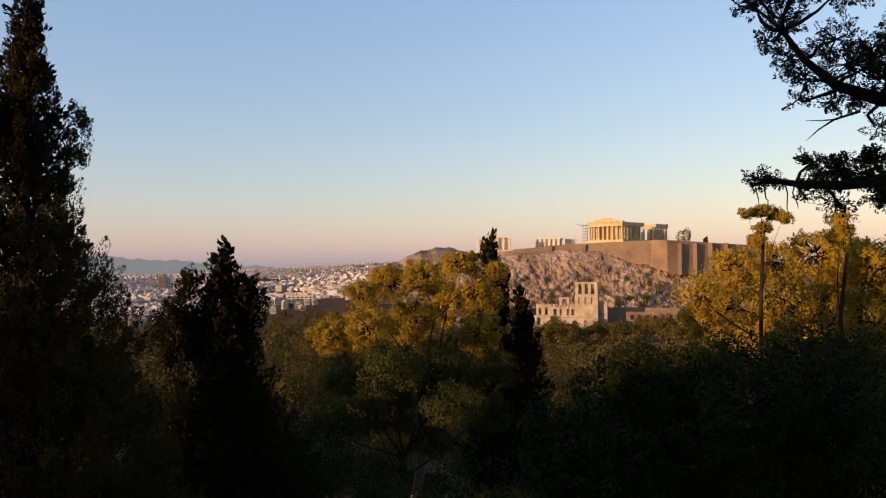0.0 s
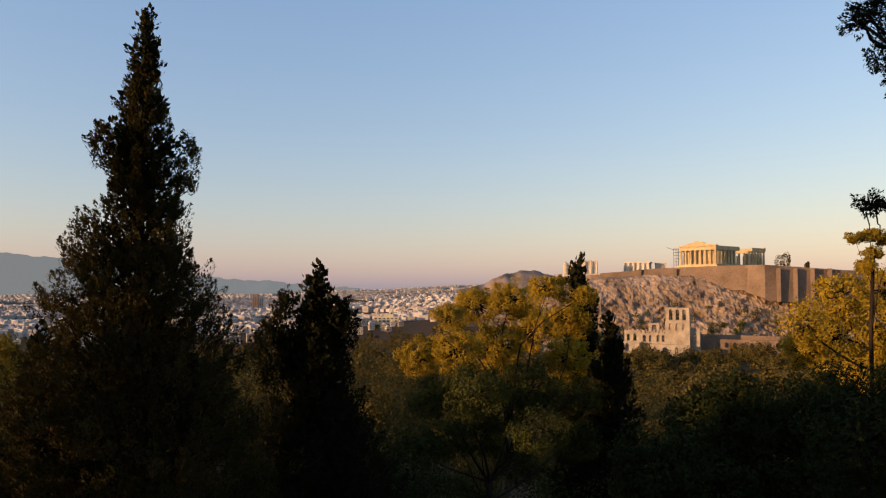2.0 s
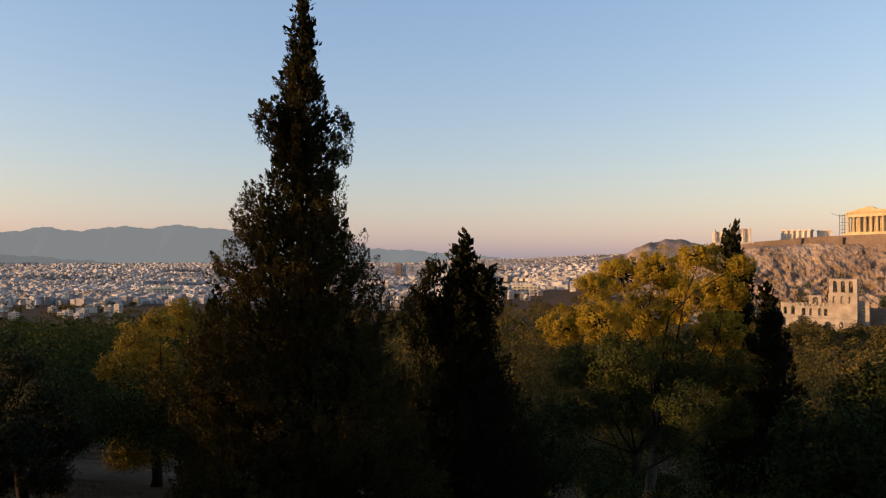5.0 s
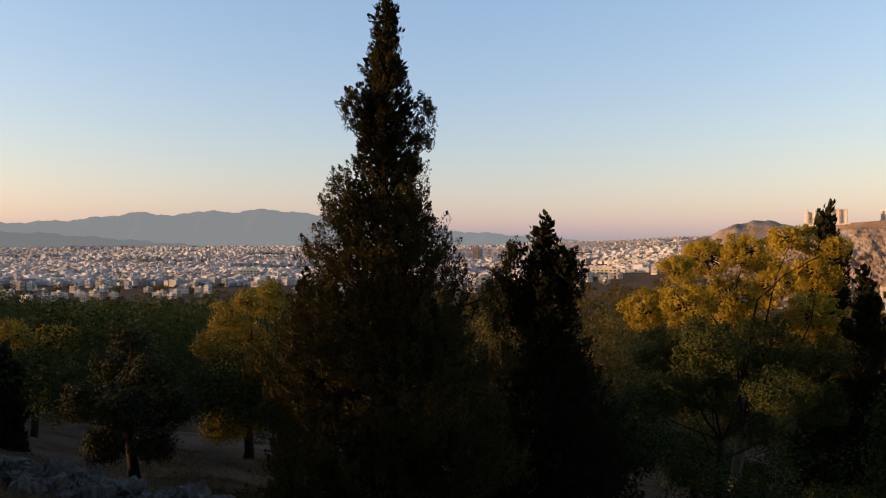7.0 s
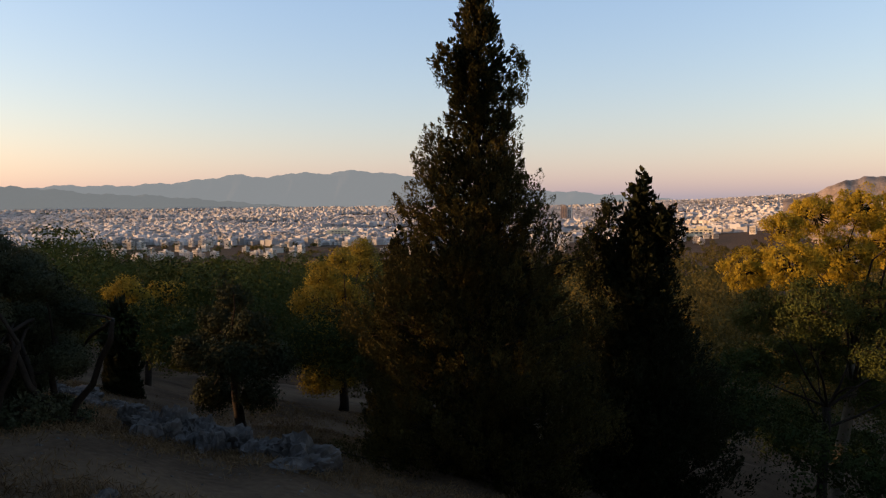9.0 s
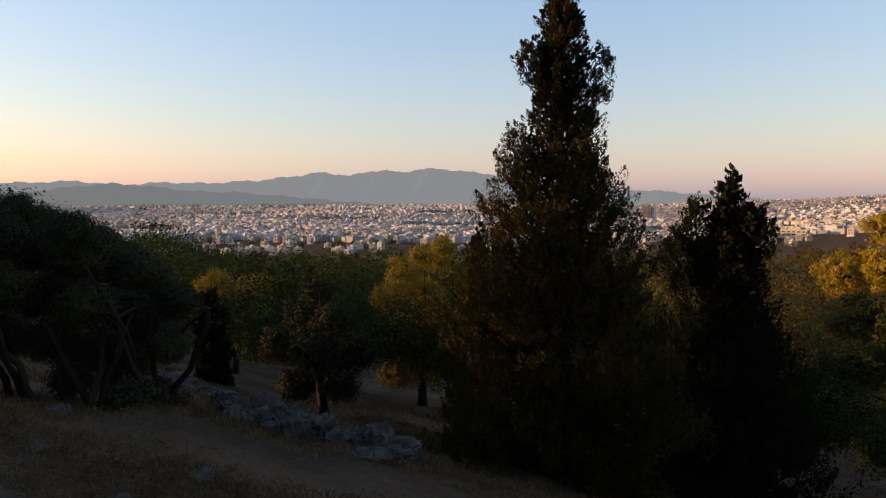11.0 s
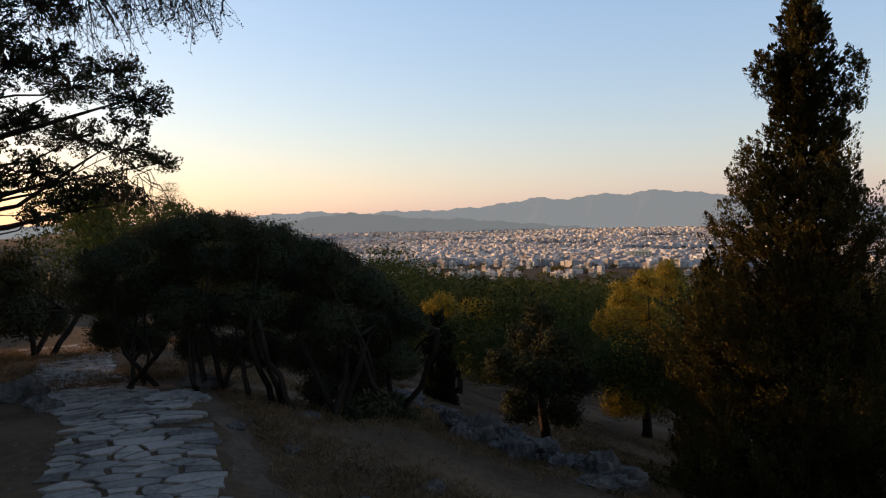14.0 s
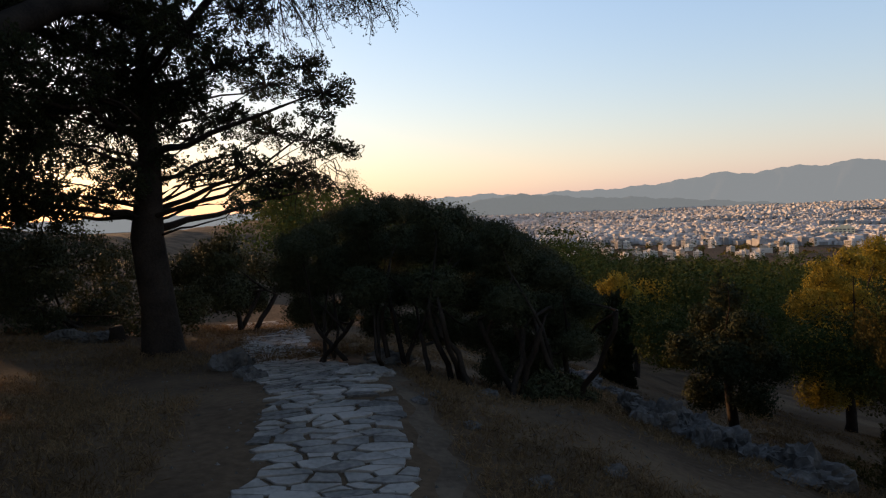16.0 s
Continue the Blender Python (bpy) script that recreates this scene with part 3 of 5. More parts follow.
def apartment(floors, w, l):
    """A flat-roofed block: body, a balcony slab and a band of windows a storey, a stair head on the roof."""
    t = thing("apartment_block", (0, 0, 0), "pale plaster apartment block with balconies and a flat roof", "building", "city front")
    bm = bmesh.new(); bm_box(bm, 0, 0, -4, w, l, floors * 3.1 + 4.6)
    part("wall", bm, M_PLASTER, t)
    bm = bmesh.new(); bm_box(bm, w * 0.12, l * 0.1, floors * 3.1 + 0.6, w * 0.35, l * 0.3, 2.8)
    part("stair_head", bm, M_PLASTER, t)
    for k in range(1, floors):
        for sy in (-1, 1):
            bm = bmesh.new()
            bm_box(bm, 0, sy * (l / 2 + 0.55), k * 3.1 - 0.2, w * 0.86, 1.1, 0.9)
            part("balcony", bm, M_PLASTER, t)
        bm = bmesh.new()
        for sy in (-1, 1):
            for j in range(4):
                bm_box(bm, w * (-0.33 + 0.22 * j), sy * (l / 2 + 0.02), k * 3.1 + 0.8, w * 0.12, 0.1, 1.6)
        for sx in (-1, 1):
            for j in range(3):
                bm_box(bm, sx * (w / 2 + 0.02), l * (-0.3 + 0.3 * j), k * 3.1 + 0.9, 0.1, l * 0.12, 1.4)
        part("glazing", bm, M_WINDOW, t)["kind"] = "stuff"
    return t

KINDS = [(3, 11, 10), (4, 13, 11), (5, 12, 10), (4, 16, 11), (3, 14, 9)]
SMALL = Matrix.Scale(0.62, 4)
first = []
made = 0
for i in range(280):
    az = 8 + 76 * ((i * 0.61803) % 1)
    d = 820 + 480 * RNG.random() ** 1.3
    if az < 20:
        d += 120
    p = spot(az, d)
    m = Matrix.Translation(p) @ Matrix.Rotation(radians(RNG.choice([20, 35, 110, 125]) + RNG.normal() * 5), 4, "Z")
    k = i % 5
    if i < 5:
        ob = apartment(*KINDS[k]); ob.matrix_basis = m @ SMALL; first.append(ob)
    else:
        copy_thing(first[k], m)

def landmark(name, az, d, el_top, w, l, turn, label, material, storey=3.3):
    """A larger city building with its rows of windows."""
    p = spot(az, d)
    top = EYE + d * math.tan(radians(el_top))
    t = thing(name, p, label, "building")
    h = top - p.z
    bm = bmesh.new(); bm_box(bm, 0, 0, -4, w, l, h + 4)
    part("wall", bm, material, t).matrix_parent_inverse = Matrix()
    bm = bmesh.new(); bm_box(bm, w * 0.1, 0, h, w * 0.4, l * 0.5, 3)
    part("roof_house", bm, material, t).matrix_parent_inverse = Matrix()
    for k in range(1, int(h / storey)):
        bm = bmesh.new()
        for s in (-1, 1):
            n = max(int(w / 5), 2)
            for j in range(n):
                bm_box(bm, w * (-0.5 + (j + 0.5) / n), s * (l / 2 + 0.05), k * storey, w / n * 0.55, 0.2, 1.7)
        part("glazing", bm, M_WINDOW, t).matrix_parent_inverse = Matrix()
        t.children[-1]["kind"] = "stuff"
    t.rotation_euler = (0, 0, radians(turn))

landmark("tower_block", 31.75, 1900, -0.62, 15, 14, 25, "tall brown slab tower above the city", M_TOWER)
landmark("tower_block", 31.3, 1915, -0.66, 10, 14, 25, "tall pale slab tower above the city", M_PLASTER)
landmark("long_building", 49.6, 1150, -2.35, 30, 12, 48, "long cream public building catching the sun", M_CREAM)
landmark("long_building", 50.6, 1180, -2.55, 14, 12, 48, "cream building beside a long one", M_CREAM)
landmark("hotel_building", 54.8, 900, -3.75, 22, 10, 55, "wide white hotel at the edge of the woods", M_PLASTER)
landmark("hotel_building", 21.6, 1000, -2.3, 34, 11, 20, "long cream building with many windows", M_CREAM)
landmark("hotel_building", 24.2, 980, -2.5, 26, 11, 22, "cream apartment row above the woods", M_CREAM)

# trees on and below the citadel, and green pockets in the city
def tufts(name, rows, n, leaf, material, label):
    out = []
    for az, d, z, r, h in rows:
        u = unit(RNG.normal(size=(n, 3)))
        c = u * (RNG.uniform(0.55, 1, n)[:, None]) * np.array([r, r, h / 2]) * (1 + 0.25 * np.sin(u[:, :1] * 6 + az))
        out.append(blades(c + np.array(polar(az, d, z + h * 0.45)), np.cross(u, RNG.normal(size=(n, 3))), u, leaf, leaf * 0.8, 0.3))
    return tagged(quads_mesh(name, np.concatenate(out), material), label, "shrubs", "", "stuff")

for az, d, z, r, h, label in ((-8.6, 535, 15, 5.5, 11, "round dark tree on the citadel wall"), (-10.1, 535, 13.6, 1.6, 6, "slim dark cypress on the citadel")):
    t = thing("citadel_tree", polar(az, d, z), label, "tree")
    tr = Tubes(); tr.add([polar(az, d, z - 0.8), polar(az, d, z + h * 0.5)], (0.4, 0.2), 6)
    under(tr.obj("trunk", M_BARK), t)
    u = unit(RNG.normal(size=(900, 3)))
    c = u * RNG.uniform(0.6, 1, 900)[:, None] * np.array([r, r, h * 0.5]) * (1 + 0.2 * np.sin(u[:, :1] * 5))
    under(quads_mesh("crown", leaf_quads(c + np.array(polar(az, d, z + h * 0.48)), 0.8, 0.6, 0.2, u), M_WOOD), t)

slope = []
for k in range(470):
    az = RNG.uniform(-14, 7)
    d = RNG.uniform(436, 508 if az < 2 else 485)
    if RNG.random() < (d - 436) / 110 + 0.25 * math.sin(az * 2.3):
        continue
    z = -45 + 53 * float(np.interp((d - 440) / 90, [0, 0.25, 0.5, 0.7, 0.85], [0, 0.12, 0.3, 0.55, 0.85]))
    slope.append((az, d, z, RNG.uniform(1.5, 3.6), RNG.uniform(3, 7)))
tufts("slope_shrubs", slope, 150, 0.7, M_WOODGREEN, "dark shrubs and small trees below the crag")
parks = []
for k in range(420):
    az, t = RNG.uniform(8, 85), RNG.random()
    d = 850 * (3800 / 850) ** t
    a = az + 6 * math.sin(k)
    p = spot(a, d)
    parks.append((a, d, p.z, RNG.uniform(3, 12) * (1 + t), RNG.uniform(5, 9)))
tufts("city_trees", parks, 60, 2.6, M_WOOD, "dark green tree pockets between city blocks")


def build_scaffold():
    """Restoration scaffold and a crane jib at the temple's north-west corner."""
    m = temple.matrix_basis
    t = thing("scaffold", m @ Vector((-2.5, 1.5, 0)), "thin metal scaffold at the corner of the temple", "scaffold")
    w = Tubes()
    for x in (-4.5, -2.4, -0.6):
        for y in (0.0, 3.0):
            w.add([m @ Vector((x, y, -1)), m @ Vector((x, y, 14.5))], (0.14, 0.14), 5)
    for k in range(6):
        for y in (0.0, 3.0):
            w.add([m @ Vector((-4.8, y, 1.5 + 2.4 * k)), m @ Vector((-0.2, y, 1.5 + 2.4 * k))], (0.13, 0.13), 5)
    under(w.obj("frame", M_WINDOW), t)
    w = Tubes()
    w.add([m @ Vector((-4.6, 1.5, 13)), m @ Vector((-12, 1.5, 15.5))], (0.18, 0.10), 5)
    under(w.obj("jib", M_WINDOW), t)

build_scaffold()

# ---- trees ----
def lobe_points(lobes, n):
    """n points in the outer shells of ellipsoid lobes (centre, radii)."""
    vol = np.array([r[0] * r[1] * r[2] for c, r in lobes]) ** 0.7
    pick = RNG.choice(len(lobes), n, p=vol / vol.sum())
    c = np.array([l[0] for l in lobes])[pick]
    r = np.array([l[1] for l in lobes])[pick]
    u = unit(RNG.normal(size=(n, 3)))
    k = RNG.uniform(0.25, 1.0, n) ** 0.45
    return c + u * r * k[:, None], u, pick

def leafy_tree(name, base, trunk_top, lobes, clumps, per, leaf, mat_leaf, label, trunk_r=0.15, spread=0.28, bark=None, category="tree", up=0.0, lean=0.03, group="", stems=1, twigs=0.35, splay=0.4, shoots=0.25, slim=0.5):
    """Tapered trunk and limbs, with twigs that end in clumps of many small leaves."""
    base = Vector(base)
    t = thing(name, base, label, category, group)
    wood = Tubes()
    tops = []
    for s in range(stems):
        b = base + Vector((RNG.normal() * 0.12, RNG.normal() * 0.12, -0.15)) * (1 if stems > 1 else 0.3)
        top = Vector(trunk_top) + (Vector((RNG.normal() * splay, RNG.normal() * splay, RNG.normal() * 0.2)) if stems > 1 else Vector())
        pts = wander(b, top, 6, lean)
        rr = trunk_r / math.sqrt(stems) * (1.0 if stems == 1 else 0.9)
        wood.add(pts, [rr * k for k in (1.35, 1.0, 0.92, 0.86, 0.8, 0.75, 0.6)], 8)
        tops.append(pts)
    trunk = under(wood.obj("trunk", bark or M_BARK), t)
    limbs = Tubes()
    pts, u, pick = lobe_points(lobes, clumps)
    for i, (c, r) in enumerate(lobes):
        a = tops[i % stems][-1 if RNG.random() < 0.6 else -2]
        limbs.add(wander(a, c, 5, 0.06), [trunk_r * k for k in (0.26, 0.21, 0.16, 0.12, 0.08, 0.04)], 6)
    for k in np.nonzero(RNG.random(clumps) < twigs)[0]:
        c = np.array(lobes[pick[k]][0])
        a = c + (pts[k] - c) * 0.25
        limbs.add(wander(a, pts[k], 3, 0.08), [trunk_r * q for q in (0.16, 0.11, 0.07, 0.03)], 4)
    tagged(under(limbs.obj("branchwork", M_BARK), t), "", "", "", "stuff")
    leaves = [clump_leaves(pts, u, spread * 1.25 * RNG.uniform(0.55, 1.35, clumps), per, leaf, slim)]
    # young shoots that stand up out of the crown
    k = np.nonzero((u[:, 2] > 0.35) & (RNG.random(clumps) < shoots))[0]
    if len(k):
        way = u[k] * 0.5 + np.array([0, 0, 1.0]) + RNG.normal(size=(len(k), 3)) * 0.2
        leaves.append(spray_leaves(pts[k], way, spread * RNG.uniform(1.2, 2.1, len(k)), 46, leaf * 0.9, slim, 0.2))
    under(quads_mesh("crown", np.concatenate(leaves), mat_leaf), t)
    return t

def cypress(name, base, top, profile, clumps, per, leaf, material, label, side=(), lean=(0, 0), tuft=0.13):
    """A spire: tufts of scale leaves on upswept twigs within a profile (share of height from the top, radius)."""
    base, top = Vector(base), Vector(top)
    t = thing(name, base, label, "cypress tree")
    wood = Tubes()
    wood.add(wander(base - Vector((0, 0, 0.6)), top - Vector((0, 0, 0.1)), 10, 0.004), [0.09 * (1 - k / 10) ** 1.3 + 0.006 for k in range(11)], 8)
    under(wood.obj("trunk", M_BARK), t)
    H = (top - base).length
    hs = np.array([p[0] for p in profile]); rs = np.array([p[1] for p in profile])
    prob = np.interp(np.linspace(0, 1, 400), hs, rs) + 0.06
    cdf = np.cumsum(prob); cdf /= cdf[-1]
    k = np.interp(RNG.random(clumps), cdf, np.linspace(0, 1, 400))
    a = RNG.uniform(0, 2 * math.pi, clumps)
    bump = 1 + 0.20 * np.sin(a * 3 + k * 23) + 0.16 * np.sin(a * 5 - k * 41 + 2) + RNG.normal(size=clumps) * 0.10
    r = np.interp(k, hs, rs) * bump * RNG.uniform(0.35, 1.0, clumps) ** 0.4
    b, tp = np.array(base), np.array(top)
    axis = tp + (b - tp) * k[:, None]
    out = np.stack([np.cos(a), np.sin(a), np.zeros(clumps)], -1)
    pts = axis + out * r[:, None]
    for (c, rad, tall) in side:
        m = max(int(400 * rad * tall), 10)
        kk = RNG.uniform(0, 1, m)
        aa = RNG.uniform(0, 2 * math.pi, m)
        o2 = np.stack([np.cos(aa), np.sin(aa), np.zeros(m)], -1)
        p2 = np.array(c) + np.array([0, 0, 1.0]) * ((kk - 0.5) * tall)[:, None] + o2 * (rad * 0.75 * (np.sin(np.clip(1 - kk, 0.02, 1) * 2.6) ** 0.8) * RNG.uniform(0.4, 1, m) ** 0.5)[:, None]
        pts, out = np.concatenate([pts, p2]), np.concatenate([out, o2])
    n = len(pts)
    twig = Tubes()
    for i in np.nonzero(RNG.random(n) < 0.12)[0]:
        z = pts[i][2] - 0.25 - 0.5 * RNG.random()
        kz = np.clip((tp[2] - z) / (tp[2] - b[2]), 0.02, 1)
        twig.add(wander(tp + (b - tp) * kz, pts[i], 3, 0.06), (0.014, 0.011, 0.008, 0.004), 4)
    tagged(under(twig.obj("twig", M_BARK), t), "", "", "", "stuff")
    ways = out * RNG.uniform(0.25, 0.9, (n, 1)) + np.array([0, 0, 1.0]) + RNG.normal(size=(n, 3)) * 0.18
    size = tuft * RNG.uniform(1.7, 4.0, n) * (0.8 + 0.5 * np.hypot(*(pts - (tp + (b - tp) * np.clip((tp[2] - pts[:, 2:]) / (tp[2] - b[2]), 0, 1)))[:, :2].T))
    # boughs close to the trunk, their shade put in as a darker leaf
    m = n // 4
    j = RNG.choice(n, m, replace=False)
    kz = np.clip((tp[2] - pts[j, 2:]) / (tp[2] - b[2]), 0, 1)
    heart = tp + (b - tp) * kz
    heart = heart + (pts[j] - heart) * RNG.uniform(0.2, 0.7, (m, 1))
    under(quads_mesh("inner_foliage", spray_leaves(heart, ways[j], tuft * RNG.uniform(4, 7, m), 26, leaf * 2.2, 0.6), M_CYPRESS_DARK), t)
    under(quads_mesh("crown", spray_leaves(pts, ways, size, per, leaf, 0.45, 0.32, 0.22), material), t)
    return t

def at(az, d, el):
    return polar(az, d, EYE + d * math.tan(radians(el)))

LATE = Vector((-0.15, -0.38, -0.03))      # where the eye stands towards the end of its way

def late(az, d, el):
    return at(az, d, el) + LATE

def lobes_at(rows, eye=None, flat=0.85):
    return [(tuple(at(az, d, el) + (eye or Vector())), (r, r, r * flat)) for az, el, r, d in rows]

cypress("cypress_tree", (*polar(41.2, 7.9).xy, -2.0), at(40.5, 7.9, 19.6), [(0, 0.01), (0.09, 0.11), (0.155, 0.21), (0.21, 0.25), (0.28, 0.27), (0.33, 0.40), (0.37, 0.54), (0.465, 0.74), (0.56, 0.94), (0.65, 1.15), (0.8, 1.25), (0.95, 1.1), (1, 0.7)], 3800, 84, 0.030, M_CYPRESS, "tall dark green cypress with rusty sunlit patches",
        [(at(43.1, 7.85, 10.2), 0.22, 0.44), (at(37.4, 7.85, 9.3), 0.14, 0.58), (at(42.2, 7.85, 8.6), 0.10, 0.4), (at(38.2, 7.85, 7.2), 0.10, 0.5)], tuft=0.055)
cypress("cypress_tree", (*polar(27.4, 9.6).xy, -2.8), at(27.4, 9.6, 0.7), [(0, 0.01), (0.08, 0.13), (0.2, 0.27), (0.3, 0.42), (0.4, 0.60), (0.6, 1.0), (0.8, 1.15), (1, 0.8)], 1900, 54, 0.044, M_CYPRESS_DARK, "dark cypress with a second lower leader",
        [(at(30.0, 9.5, -2.6), 0.15, 0.7), (at(25.2, 9.5, -3.0), 0.2, 0.7), (at(31.0, 9.5, -5.2), 0.25, 0.8)], tuft=0.07)
cypress("cypress_tree", (*polar(46.9, 8.8).xy, -2.2), at(46.9, 8.8, -3.4), [(0, 0.02), (0.2, 0.12), (0.5, 0.3), (1, 0.5)], 500, 50, 0.05, M_CYPRESS_DARK, "small dark cypress beside the tall one", tuft=0.06)
cypress("cypress_tree", (*polar(6.4, 18).xy, -5.4), at(6.4, 18, 1.5), [(0, 0.05), (0.1, 0.28), (0.2, 0.33), (0.4, 0.4), (0.7, 0.6), (1, 0.5)], 600, 45, 0.09, M_CYPRESS_DARK, "slim dark cypress behind the golden oak", tuft=0.1)
cypress("cypress_tree", (*polar(4.0, 17).xy, -5.2), at(4.0, 17, -2.7), [(0, 0.05), (0.15, 0.3), (0.4, 0.55), (0.7, 0.8), (1, 0.6)], 600, 45, 0.09, M_CYPRESS_DARK, "dark cypress beside the golden oak", tuft=0.1)
cypress("cypress_tree", (*(polar(65.6, 14) + LATE).xy, -2.6), late(65.6, 14, -7.6), [(0, 0.03), (0.15, 0.16), (0.5, 0.27), (1, 0.3)], 420, 45, 0.07, M_CYPRESS_DARK, "slim dark cypress at the edge of the wood", tuft=0.07)

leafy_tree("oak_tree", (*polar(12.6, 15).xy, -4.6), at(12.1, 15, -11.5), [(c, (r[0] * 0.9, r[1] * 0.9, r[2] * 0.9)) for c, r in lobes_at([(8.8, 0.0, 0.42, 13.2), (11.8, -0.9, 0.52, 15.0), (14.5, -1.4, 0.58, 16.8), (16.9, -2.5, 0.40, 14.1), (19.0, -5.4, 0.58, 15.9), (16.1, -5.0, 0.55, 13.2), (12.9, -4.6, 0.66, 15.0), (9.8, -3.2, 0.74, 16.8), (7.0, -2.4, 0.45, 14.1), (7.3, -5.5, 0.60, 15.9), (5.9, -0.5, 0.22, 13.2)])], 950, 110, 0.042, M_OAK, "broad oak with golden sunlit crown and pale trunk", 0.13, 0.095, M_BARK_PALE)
# lower crown as its own greener tree; the dark leaf also carries its shade
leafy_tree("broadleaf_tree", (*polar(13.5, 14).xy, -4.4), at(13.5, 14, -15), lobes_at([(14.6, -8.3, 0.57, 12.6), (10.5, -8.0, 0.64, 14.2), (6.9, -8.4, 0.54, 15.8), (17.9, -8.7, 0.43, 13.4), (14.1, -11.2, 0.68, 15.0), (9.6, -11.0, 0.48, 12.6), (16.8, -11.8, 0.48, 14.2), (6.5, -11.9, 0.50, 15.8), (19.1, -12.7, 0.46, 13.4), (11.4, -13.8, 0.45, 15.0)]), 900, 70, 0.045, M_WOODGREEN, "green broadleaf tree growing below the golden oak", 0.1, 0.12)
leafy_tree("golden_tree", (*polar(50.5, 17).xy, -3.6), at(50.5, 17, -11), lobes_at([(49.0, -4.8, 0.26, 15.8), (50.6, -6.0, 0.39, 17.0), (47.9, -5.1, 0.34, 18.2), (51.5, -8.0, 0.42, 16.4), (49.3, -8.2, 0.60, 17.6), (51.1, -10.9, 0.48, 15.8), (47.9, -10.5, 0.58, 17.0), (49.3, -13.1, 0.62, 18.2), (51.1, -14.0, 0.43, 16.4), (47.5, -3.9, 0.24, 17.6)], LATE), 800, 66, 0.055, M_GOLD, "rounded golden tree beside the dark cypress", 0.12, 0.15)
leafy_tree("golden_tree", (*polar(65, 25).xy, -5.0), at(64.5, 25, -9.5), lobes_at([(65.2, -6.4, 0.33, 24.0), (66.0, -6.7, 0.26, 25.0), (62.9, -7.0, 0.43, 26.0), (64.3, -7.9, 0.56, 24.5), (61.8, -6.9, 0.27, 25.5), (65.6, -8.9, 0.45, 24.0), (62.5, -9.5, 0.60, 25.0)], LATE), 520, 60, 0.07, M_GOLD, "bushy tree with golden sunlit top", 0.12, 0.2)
leafy_tree("small_tree", spot(57.4, 9.4) + Vector((-0.15, -0.3, 0)), late(57.4, 9.4, -12), lobes_at([(57.7, -6.0, 0.09, 8.8), (57.4, -7.5, 0.17, 9.6), (58.4, -9.3, 0.27, 10.4), (56.1, -10.0, 0.25, 9.2), (60.3, -11.3, 0.23, 10.0), (57.5, -12.2, 0.29, 8.8), (54.8, -12.3, 0.26, 9.6), (58.9, -14.4, 0.24, 10.4), (55.7, -14.9, 0.21, 9.2)], LATE), 520, 50, 0.045, M_PINE, "small dark tree with a thin trunk on the slope", 0.07, 0.11)
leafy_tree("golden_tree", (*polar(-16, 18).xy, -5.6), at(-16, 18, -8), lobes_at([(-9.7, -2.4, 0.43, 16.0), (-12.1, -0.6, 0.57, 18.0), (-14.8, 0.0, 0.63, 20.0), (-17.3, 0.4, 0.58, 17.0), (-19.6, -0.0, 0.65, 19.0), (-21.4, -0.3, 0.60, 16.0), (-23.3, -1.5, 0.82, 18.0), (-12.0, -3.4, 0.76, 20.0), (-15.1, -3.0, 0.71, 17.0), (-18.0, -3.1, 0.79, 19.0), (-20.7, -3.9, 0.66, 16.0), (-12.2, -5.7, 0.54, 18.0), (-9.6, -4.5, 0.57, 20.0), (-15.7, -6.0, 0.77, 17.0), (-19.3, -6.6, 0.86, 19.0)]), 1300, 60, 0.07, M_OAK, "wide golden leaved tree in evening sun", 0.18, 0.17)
leafy_tree("broadleaf_tree", (*polar(-3, 9).xy, -3.2), at(-3, 9, -16), lobes_at([(0.7, -13.3, 0.45, 7.5), (-3.3, -10.2, 0.54, 9.0), (-7.0, -11.7, 0.67, 10.5), (-2.8, -15.7, 0.56, 8.2), (-9.0, -15.2, 0.66, 9.8), (0.3, -17.0, 0.45, 7.5), (-5.4, -8.0, 0.34, 9.0), (-9.6, -8.3, 0.48, 10.5)]), 900, 55, 0.055, M_GREEN, "low green broadleaf tree in shade", 0.12, 0.13)
leafy_tree("broadleaf_tree", (*polar(-18, 9.5).xy, -3.4), at(-18, 9.5, -15), lobes_at([(-13.0, -10.6, 0.57, 8.0), (-17.5, -9.5, 0.72, 9.5), (-20.9, -8.8, 0.83, 11.0), (-14.8, -14.3, 0.73, 8.8), (-19.8, -13.8, 0.85, 10.2), (-24.1, -11.1, 0.72, 8.0), (-11.9, -7.4, 0.39, 9.5), (-16.5, -6.8, 0.58, 11.0)]), 1000, 55, 0.055, M_GREEN, "dense dark green broadleaf tree in shade", 0.12, 0.14)
leafy_tree("stone_pine", (*polar(-14, 16).xy, -5.0), at(-14.1, 16, 2.6), lobes_at([(-13.0, 3.6, 0.15, 15.7), (-13.9, 3.7, 0.19, 16.0), (-14.7, 3.5, 0.17, 16.3), (-15.4, 3.1, 0.14, 15.8), (-14.1, 2.5, 0.16, 16.1), (-13.6, 1.6, 0.19, 15.7)], None, 0.6), 110, 60, 0.05, M_OAK, "thin flat topped pine above the golden tree", 0.05, 0.07)
leafy_tree("stone_pine", (*polar(-19.4, 15).xy, -4.8), at(-19.4, 15, 0.5), lobes_at([(-19.0, 2.8, 0.18, 14.8), (-19.0, 1.9, 0.20, 15.0)], None, 0.8), 60, 60, 0.05, M_OAK, "thin pine top beside the golden tree", 0.05, 0.08)

